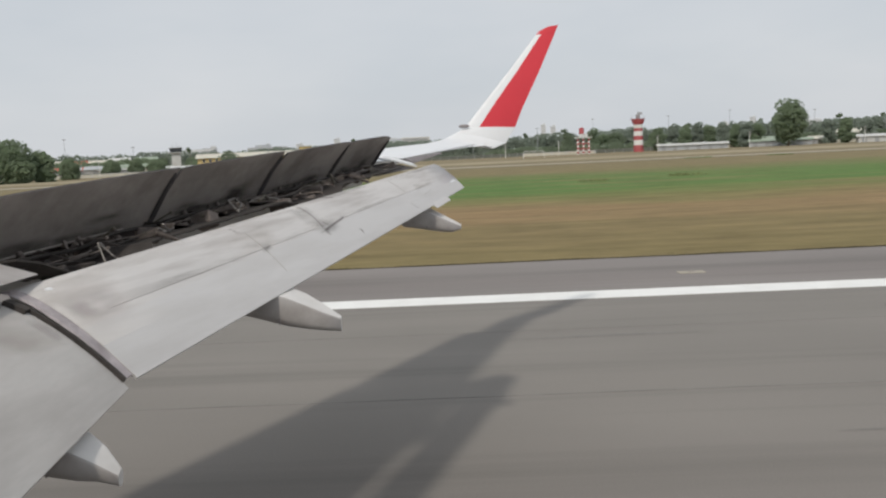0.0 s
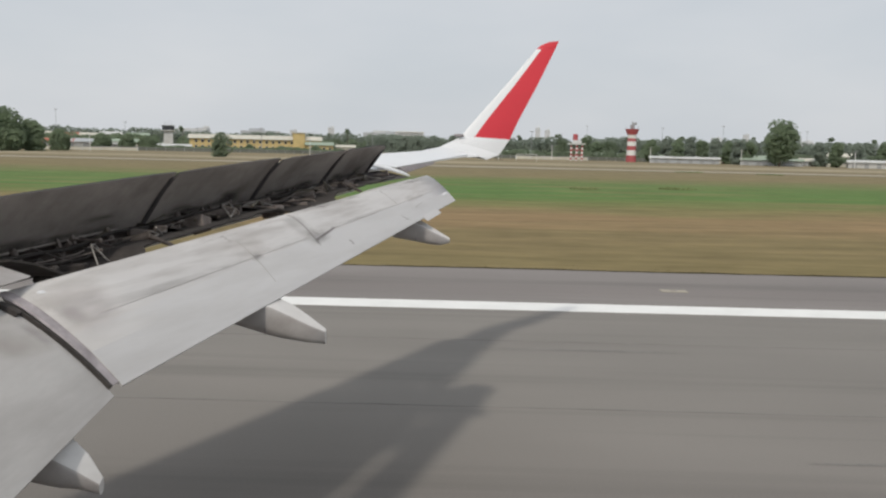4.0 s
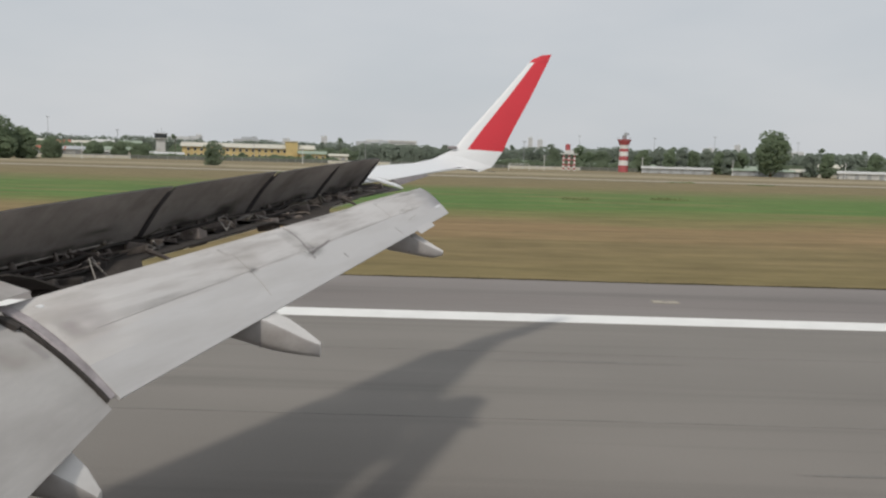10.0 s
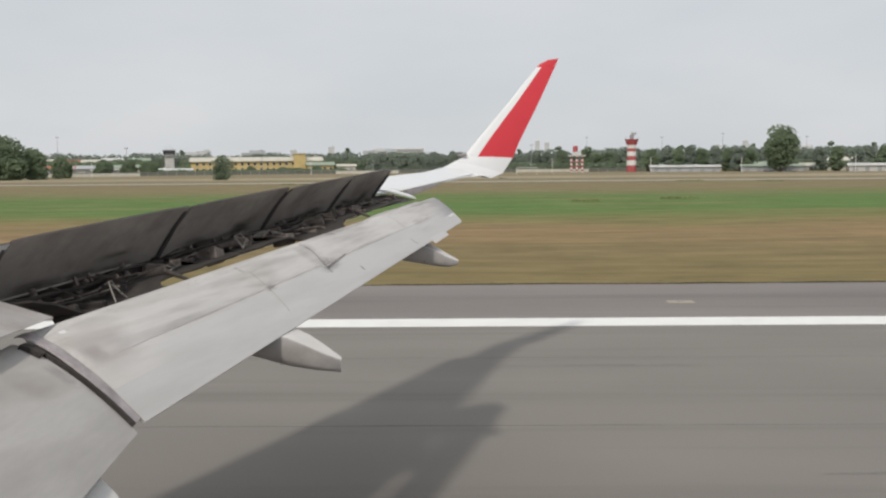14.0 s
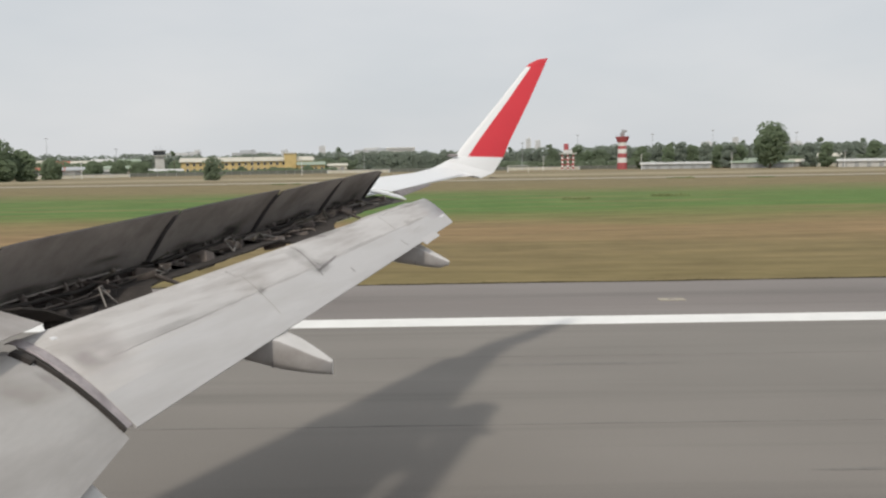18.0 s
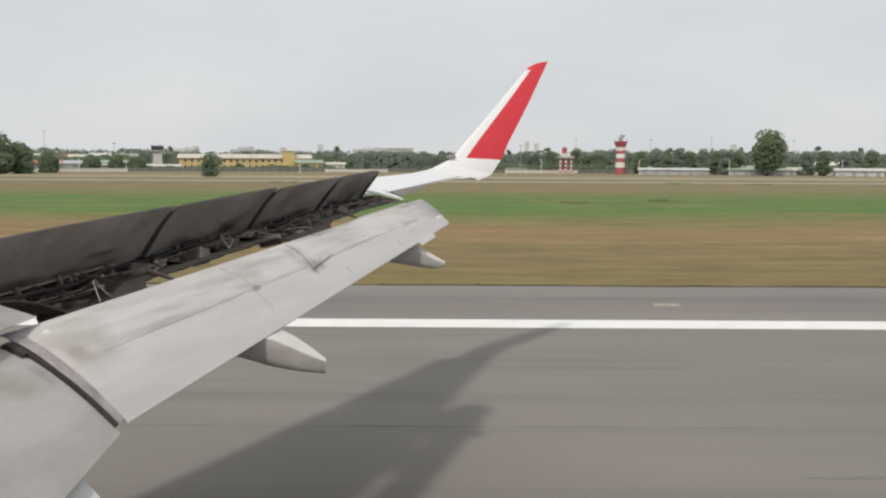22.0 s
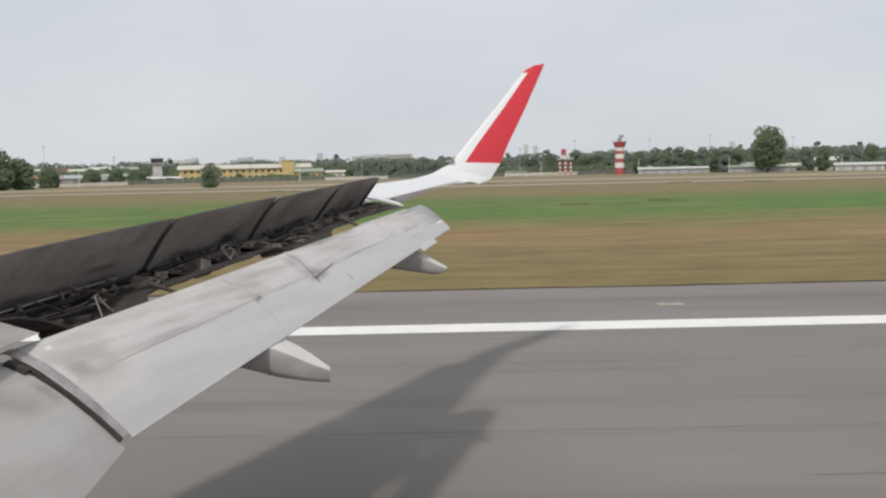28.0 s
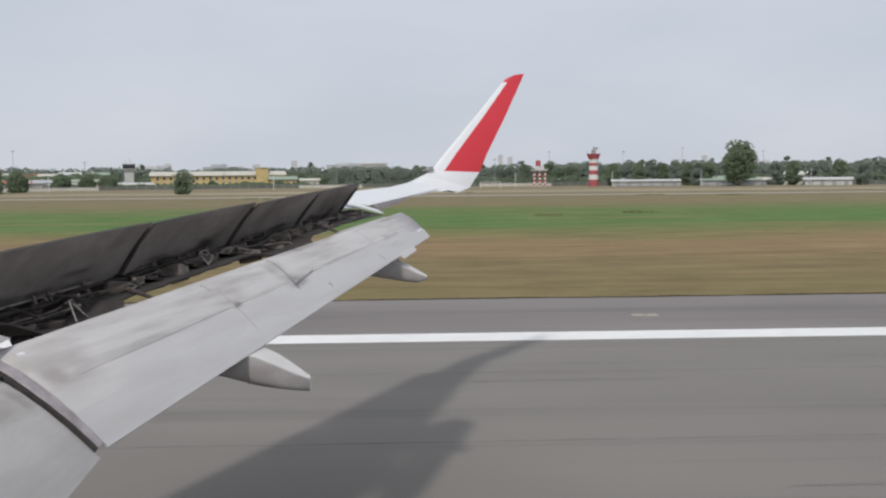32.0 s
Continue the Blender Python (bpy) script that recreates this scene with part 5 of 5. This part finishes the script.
WHITEWALL = material("whitewashed_wall", (0.57, 0.575, 0.565), 0.8, vary=0.08, scale=0.3, fine=4, dirt=(0.42, 0.41, 0.39), dirt_amount=0.4)
DARKGLASS = material("dark_window_glass", (0.04, 0.045, 0.05), 0.15, vary=0.2, scale=1, fine=5)
SAGE = material("sage_green_roof", (0.30, 0.36, 0.28), 0.6, vary=0.1, scale=0.3, fine=3)
RUST = material("red_tile_roof", (0.42, 0.15, 0.10), 0.8, vary=0.15, scale=0.4, fine=4)
TOWER_RED = material("faded_red_paint", (0.42, 0.09, 0.10), 0.6, vary=0.12, scale=0.6, fine=5, dirt=(0.3, 0.12, 0.11), dirt_amount=0.4)
TOWER_WHITE = material("weathered_white_paint", (0.72, 0.72, 0.70), 0.6, vary=0.08, scale=0.6, fine=5)
METAL = material("galvanised_grey", (0.36, 0.37, 0.38), 0.5, metal=0.3, vary=0.1, scale=1, fine=8)
HAZEWALL = material("haze_grey_wall", (0.44, 0.46, 0.48), 0.85, vary=0.1, scale=0.05, fine=0.6)


def thing(name, label, category, az, dist, group="", turn=0.0):
    x, y = polar(az, dist)
    t = tagged(new(name), label, category, group)
    t.matrix_world = pose(x, y, -0.06, 0, 0, -az + turn)
    return t


def bpart(name, parent, centre, size, mat, label="", bev=0.05):
    bm = bmesh.new()
    box(bm, centre, size)
    if bev:
        bevelled(bm, bev)
    return part(name, bm, mat, parent, label)


def gable(name, parent, x0, x1, y0, y1, z, rise, mat, over=0.5, label=""):
    v = [(x0 - over, y0 - over, z), (x1 + over, y0 - over, z), (x1 + over, y1 + over, z), (x0 - over, y1 + over, z),
         (x0 - over, (y0 + y1) / 2, z + rise), (x1 + over, (y0 + y1) / 2, z + rise)]
    v += [(a, b, c - 0.18) for a, b, c in v[:4]]
    f = [(0, 1, 5, 4), (2, 3, 4, 5), (0, 4, 3), (1, 2, 5), (6, 7, 1, 0), (7, 8, 2, 1), (8, 9, 3, 2), (9, 6, 0, 3), (9, 8, 7, 6)]
    return mesh_object(name, v, f, mat, parent, label)


def window_row(parent, xs, y, z, w, h, mat=DARKGLASS):
    for x in xs:
        fr = bpart("window", parent, (x, y, z), (w, 0.25, h), WHITEWALL, bev=0)
        bpart("pane", fr, (x, y - 0.11, z), (w * 0.82, 0.12, h * 0.84), mat, bev=0)


# long yellow terminal building
term = thing("yellow_building", "long two-storey yellow building under a cream sheet roof", "building", -12.8, 430)
bpart("wall", term, (-4, 6, 3.0), (64, 12, 6.1), YELLOW, "yellow plastered wall")
gable("roof", term, -36, 28, 0, 12, 6.05, 2.0, CREAM, 0.9, "cream corrugated roof")
window_row(term, [-33 + 3.1 * i for i in range(20)], -0.02, 4.6, 1.3, 1.5)
window_row(term, [-33 + 3.1 * i for i in range(20)], -0.02, 1.7, 1.4, 1.8)
tw = bpart("stair_tower", term, (17, 3, 4.8), (6, 8, 9.6), YELLOW, "taller yellow stair tower")
bpart("cornice", tw, (17, 3, 9.7), (6.8, 8.8, 0.5), CREAM)
bpart("annex", term, (27, -3, 1.9), (13, 10, 3.8), YELLOW, "low yellow annex")
gable("annex_roof", term, 20.5, 33.5, -8, 2, 3.8, 1.5, SAGE, 0.7, "pale green annex roof")
window_row(term, [23, 26, 29, 32], -8.02, 2.0, 1.3, 1.4)

ct = thing("control_tower", "small white control tower with a dark glazed cab", "control tower", -18.9, 500)
bpart("shaft", ct, (0, 0, 5), (5, 5, 10), WHITEWALL)
bpart("cab", ct, (0, 0, 11.4), (6.6, 6.6, 2.4), DARKGLASS, "dark glazed cab")
bpart("gallery", ct, (0, 0, 10.1), (7.6, 7.6, 0.4), WHITEWALL)
bpart("cab_roof", ct, (0, 0, 12.8), (7.4, 7.4, 0.5), METAL)
for k, (x, h) in enumerate(((-1.6, 2.2), (0.5, 3.0), (1.8, 1.6))):
    bm = bmesh.new()
    rod(bm, (x, 0, 13), (x, 0, 13 + h), 0.08, n=6)
    part("antenna", bm, METAL, ct)


def shed(az, dist, w, d, h, rise, wall, roof, label, turn=0.0, doors=3):
    s = thing("shed", label, "shed", az, dist, "sheds at the field's edge", turn)
    bpart("wall", s, (0, d / 2, h / 2), (w, d, h), wall)
    gable("roof", s, -w / 2, w / 2, 0, d, h, rise, roof, 0.6)
    for i in range(doors):
        bpart("door", s, (-w / 2 + (i + 0.5) * w / doors, -0.03, h * 0.38), (w / doors * 0.35, 0.14, h * 0.74), METAL, bev=0)


shed(-20.9, 450, 26, 9, 2.2, 1.0, WHITEWALL, WHITEWALL, "long low white shed with a pale roof")
shed(-19.6, 410, 30, 8, 2.0, 0.9, HAZEWALL, WHITEWALL, "low shed with a white roof", doors=2)
shed(-7.2, 520, 30, 10, 2.6, 1.0, YELLOW, SAGE, "long low yellow shed with a pale green roof", doors=4)
shed(-3.6, 470, 18, 8, 2.2, 0.9, WHITEWALL, WHITEWALL, "low white shed with a pale roof", doors=2)
shed(4.6, 400, 14, 7, 2.6, 1.0, HAZEWALL, SAGE, "low grey shed with a green roof", doors=2)
shed(9.8, 385, 22, 9, 2.4, 0.8, HAZEWALL, SAGE, "long open shed with a sage green roof", doors=5)
shed(15.9, 362, 12, 7, 2.0, 0.8, HAZEWALL, WHITEWALL, "low shed with a white sheet roof", doors=2)
shed(24.6, 390, 11, 8, 4.0, 1.4, WHITEWALL, CREAM, "small white house among the trees", doors=2)
shed(-7.4, 415, 9, 6, 3.2, 1.0, CREAM, CREAM, "small cream house at the field's edge", doors=2)
shed(15.3, 340, 26, 8, 2.0, 0.7, HAZEWALL, WHITEWALL, "long low shed with a pale sheet roof", 3, doors=6)
shed(20.6, 342, 22, 8, 2.1, 0.7, HAZEWALL, SAGE, "long low shed with a pale green roof", -3, doors=5)
shed(26.4, 340, 16, 8, 2.2, 0.8, WHITEWALL, WHITEWALL, "long low shed with a pale sheet roof", 4, doors=4)

r = random.Random(31)
for k in range(16):
    az = -31.5 + 0.72 * k + r.uniform(-0.2, 0.2)
    far = k % 2
    wall, roof = r.choice(((WHITEWALL, CREAM), (HAZEWALL, RUST), (CREAM, SAGE), (WHITEWALL, HAZEWALL), (HAZEWALL, WHITEWALL)))
    shed(az, 478 if far else 384, r.uniform(7, 15), 7, (6.0 if far else 2.2) + r.uniform(0, 1.2), 1.3, wall, roof, "small pale house among trees at the field's edge",
         r.uniform(-12, 12), 2)

for az, w, h, wall, roof in ((13.7, 7, 2.0, HAZEWALL, SAGE), (19.9, 7, 2.6, WHITEWALL, SAGE), (22.8, 6, 2.0, HAZEWALL, CREAM)):
    shed(az, 362, w, 6, h, 1.1, wall, roof, "small pale house in front of the tree row", 6, 2)

# pale boundary wall in stretches at the foot of the trees
for az, w in ((-23.5, 34), (-6.0, 26), (6.6, 30), (16.2, 24), (25.6, 22)):
    bw = thing("boundary_wall", "low pale boundary wall below the trees", "wall", az, 358, "boundary walls")
    bpart("wall", bw, (0, 0, 0.62), (w, 0.25, 1.2), CREAM, bev=0.02)
    bpart("coping", bw, (0, 0, 1.27), (w + 0.2, 0.4, 0.12), WHITEWALL, bev=0.02)
    for i in range(int(w // 6) + 1):
        bpart("pier", bw, (-w / 2 + i * w / (w // 6), -0.05, 0.7), (0.5, 0.5, 1.4), WHITEWALL, bev=0.02)

# white goal frame on the far grass
goal = thing("goal_frame", "white tubular goal frame on the far grass", "goal", 4.9, 300)
for x in (-3.6, 3.6):
    bm = bmesh.new()
    rod(bm, (x, 0, 0), (x, 0, 2.4), 0.09, n=8)
    part("upright", bm, TOWER_WHITE, goal)
bm = bmesh.new()
rod(bm, (-3.6, 0, 2.4), (3.6, 0, 2.4), 0.09, n=8)
part("crossbar", bm, TOWER_WHITE, goal)

# banded tower
bt = thing("banded_tower", "round airfield tower in red and white bands", "tower", 11.85, 346)
bt.matrix_world = bt.matrix_world @ Matrix.Diagonal((0.84, 0.84, 0.84, 1))
bands = [(0.0, 3.2, 2.35, 2.3, TOWER_RED), (3.2, 5.6, 2.3, 2.2, TOWER_WHITE), (5.6, 7.6, 2.2, 2.15, TOWER_RED), (7.6, 9.8, 2.15, 2.1, TOWER_WHITE),
         (9.8, 11.2, 2.1, 2.05, TOWER_RED), (11.2, 13.0, 2.05, 2.1, TOWER_WHITE), (13.0, 15.6, 2.3, 3.3, TOWER_RED)]
for z0_, z1_, r0, r1, m in bands:
    bm = bmesh.new()
    rod(bm, (0, 0, z0_), (0, 0, z1_), r0, r1, 20)
    part("band", bm, m, bt)
bm = bmesh.new()
rod(bm, (0, 0, 15.6), (0, 0, 17.6), 1.0, 1.1, 14)
part("lantern", bm, METAL, bt, "grey lantern")
for k in range(10):
    a = k * 0.628
    bm = bmesh.new()
    rod(bm, (3.1 * math.cos(a), 3.1 * math.sin(a), 15.6), (3.1 * math.cos(a), 3.1 * math.sin(a), 16.7), 0.06, n=5)
    part("rail_post", bm, METAL, bt)
bm = bmesh.new()
box(bm, (0.9, 0, 18.2), (2.4, 0.3, 1.1))
rod(bm, (0, 0, 17.6), (0, 0, 19.4), 0.12, n=6)
part("radar_scanner", bm, METAL, bt, "grey radar scanner")

# chequered frame tower
ch = thing("chequered_tower", "open frame tower chequered red and white under a flat roof", "tower", 8.25, 348)
ch.matrix_world = ch.matrix_world @ Matrix.Diagonal((0.82, 0.82, 0.82, 1))
for ix in (-2.7, 0, 2.7):
    for iy in (-2.7, 2.7):
        col = bpart("column", ch, (ix, iy, 4.0), (0.9, 0.9, 8.0), TOWER_WHITE, bev=0.03)
        for k in range(4):
            bpart("red_block", col, (ix, iy, 1.0 + 2 * k), (0.94, 0.94, 1.0), TOWER_RED, bev=0)
for z in (2.6, 5.4):
    for iy in (-2.7, 2.7):
        bpart("beam", ch, (0, iy, z), (5.4, 0.5, 0.5), TOWER_RED, bev=0.02)
bpart("deck", ch, (0, 0, 8.25), (8.6, 8.6, 0.5), WHITEWALL, "weathered white deck")
bpart("hut", ch, (0, 0, 9.3), (4.4, 4.4, 1.6), WHITEWALL)
bm = bmesh.new()
rod(bm, (-0.8, 0, 8.5), (-0.8, 0, 12.6), 1.25, 1.25, 16)
part("tank", bm, TOWER_RED, ch, "red drum with a domed cap")
bm = bmesh.new()
bmesh.ops.create_uvsphere(bm, u_segments=14, v_segments=7, radius=1.3, matrix=pose(-0.8, 0, 12.6) @ Matrix.Diagonal((1, 1, 0.5, 1)))
part("tank_cap", bm, TOWER_RED, ch)

# masts and light poles
for az in (-23.6, -9.8, 3.0, 6.6, 13.1, 18.8, 25.4):
    p = thing("lamp_post", "short white lamp post on the field's edge", "lamp post", az, 330, "white lamp posts")
    bm = bmesh.new()
    rod(bm, (0, 0, 0), (0, 0, 5.6), 0.13, 0.10, 8)
    part("pole", bm, TOWER_WHITE, p)
    bpart("lamp_head", p, (0, 0, 5.7), (0.9, 0.5, 0.3), METAL, bev=0.05)
for k, (az, dist, h) in enumerate(((-13.0, 400, 11), (-5.6, 410, 10.5), (-21.5, 395, 12), (0.8, 400, 9), (5.2, 380, 12), (8.9, 700, 24), (13.8, 650, 22), (20.95, 372, 7.5),
                                   (22.6, 700, 22), (26.5, 360, 7.5), (-25.5, 700, 26), (17.6, 720, 26))):
    p = thing("light_mast" if h < 15 else "lattice_mast", "tall grey light mast" if h < 15 else "tall thin grey mast on the skyline", "mast", az, dist, "masts")
    bm = bmesh.new()
    rod(bm, (0, 0, 0), (0, 0, h), 0.16 if h < 15 else 0.3, 0.09, 8)
    part("pole", bm, METAL, p)
    bpart("head", p, (0, 0, h), (1.6, 0.5, 0.3) if h < 15 else (2.4, 0.6, 0.5), METAL, bev=0.03)

FENCE = material("weathered_mesh_fence", (0.14, 0.15, 0.13), 0.8, vary=0.2, scale=0.1, fine=2)
# low perimeter fence
fence = tagged(new("perimeter_fence"), "grey mesh perimeter fence along the trees", "fence")
for k in range(110):
    az = -32 + 64 * k / 109
    x, y = polar(az, 362)
    if k < 109:
        xb, yb = polar(az + 64 / 109, 362)
        v = [(x, y, 0.05), (xb, yb, 0.05), (xb, yb, 1.5), (x, y, 1.5), (x, y + 0.06, 0.05), (xb, yb + 0.06, 0.05), (xb, yb + 0.06, 1.5), (x, y + 0.06, 1.5)]
        mesh_object("panel", v, [(0, 1, 2, 3), (7, 6, 5, 4), (3, 2, 6, 7), (0, 4, 5, 1)], FENCE, fence)
    bm = bmesh.new()
    rod(bm, (x, y, -0.06), (x, y, 1.8), 0.07, n=5)
    part("post", bm, METAL, fence)

# town on the horizon, its haze painted as grey-blue walls
r = random.Random(77)
for k in range(76):
    az = r.uniform(-33, 33) if k > 54 else r.uniform(-33, -4)
    dist = r.uniform(1500, 2600) if k > 14 else r.uniform(760, 1100)
    h = r.uniform(10, 26) * (1.0 if az < 0 else 0.7) * (1.0 if k > 14 else 0.85)
    w, d = r.uniform(12, 46), r.uniform(12, 30)
    t = thing("town_block", "pale hazy town building on the horizon", "building", az, dist, "town on the horizon")
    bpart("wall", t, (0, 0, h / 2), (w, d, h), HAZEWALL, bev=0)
    bpart("roof", t, (r.uniform(-w / 4, w / 4), 0, h + 1), (w * 0.4, d * 0.5, 2.2), r.choice((RUST if dist > 1400 else HAZEWALL, HAZEWALL, WHITEWALL)), bev=0)
    for fl in range(int(h // 6)):
        bpart("window_band", t, (0, -d / 2 - 0.1, 4 + 6 * fl), (w * 0.86, 0.3, 1.8), METAL, bev=0)

# high blocks far off, paled towards the sky for haze; a white office nearer
HAZE_PALE = material("haze_pale_wall", (0.62, 0.635, 0.65), 0.85, vary=0.06, scale=0.05, fine=0.6)
for az, dist, w, h in ((5.6, 2300, 13, 62), (6.25, 2360, 15, 58), (-10.9, 2500, 22, 44), (-8.4, 2400, 18, 52), (17.2, 2550, 30, 48), (19.0, 2600, 18, 60), (22.6, 2500, 34, 42)):
    t = thing("high_rise", "pale hazy high-rise block on the skyline", "building", az, dist, "high blocks on the skyline")
    bpart("wall", t, (0, 0, h / 2), (w, 16, h), HAZE_PALE, bev=0)
    bpart("lift_house", t, (w * 0.15, 0, h + 1.6), (w * 0.35, 8, 3.4), HAZE_PALE, bev=0)
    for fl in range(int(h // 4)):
        bpart("window_band", t, (0, -8.1, 3 + 4 * fl), (w * 0.84, 0.3, 1.5), HAZEWALL, bev=0)
office = thing("office_block", "white office block with dark window bands behind the trees", "building", -3.1, 780)
bpart("wall", office, (0, 0, 8.5), (26, 14, 17), WHITEWALL)
bpart("parapet", office, (0, 0, 17.3), (27, 15, 0.7), TOWER_WHITE)
for fl in range(5):
    bpart("window_band", office, (0, -7.05, 2.6 + 3.2 * fl), (23, 0.3, 1.4), METAL, bev=0)

# ---- fuselage side round the camera, open where the cabin window is ----
FUSE = material("white_fuselage_paint", (0.70, 0.70, 0.69), 0.35, vary=0.04, scale=0.6, fine=8)
v, f = [], []
xs = [-11 + 0.5 * i for i in range(21)] + [-0.55, 0.55] + [1 + 0.5 * i for i in range(21)]
rings = [radians(a) for a in range(0, 360, 8)]
for x in xs:
    for a in rings:
        v.append((x, -1.6 + 1.975 * math.cos(a), 4.05 + 1.975 * math.sin(a)))
k = len(rings)
for i in range(len(xs) - 1):
    for j in range(k):
        mid = (rings[j] + radians(4))
        deg = math.degrees(mid) % 360
        if -0.6 < (xs[i] + xs[i + 1]) / 2 < 0.6 and (deg < 26 or deg > 338):
            continue
        f.append((i * k + j, i * k + (j + 1) % k, (i + 1) * k + (j + 1) % k, (i + 1) * k + j))
f += [tuple(range(k)), tuple((len(xs) - 1) * k + j for j in range(k))]
fuse = tagged(mesh_object("fuselage_wall", v, f, FUSE), "plain white airliner fuselage shell with an open window bay", "fuselage", kind="structure")
sol = fuse.modifiers.new("thick", "SOLIDIFY")
sol.thickness = 0.05
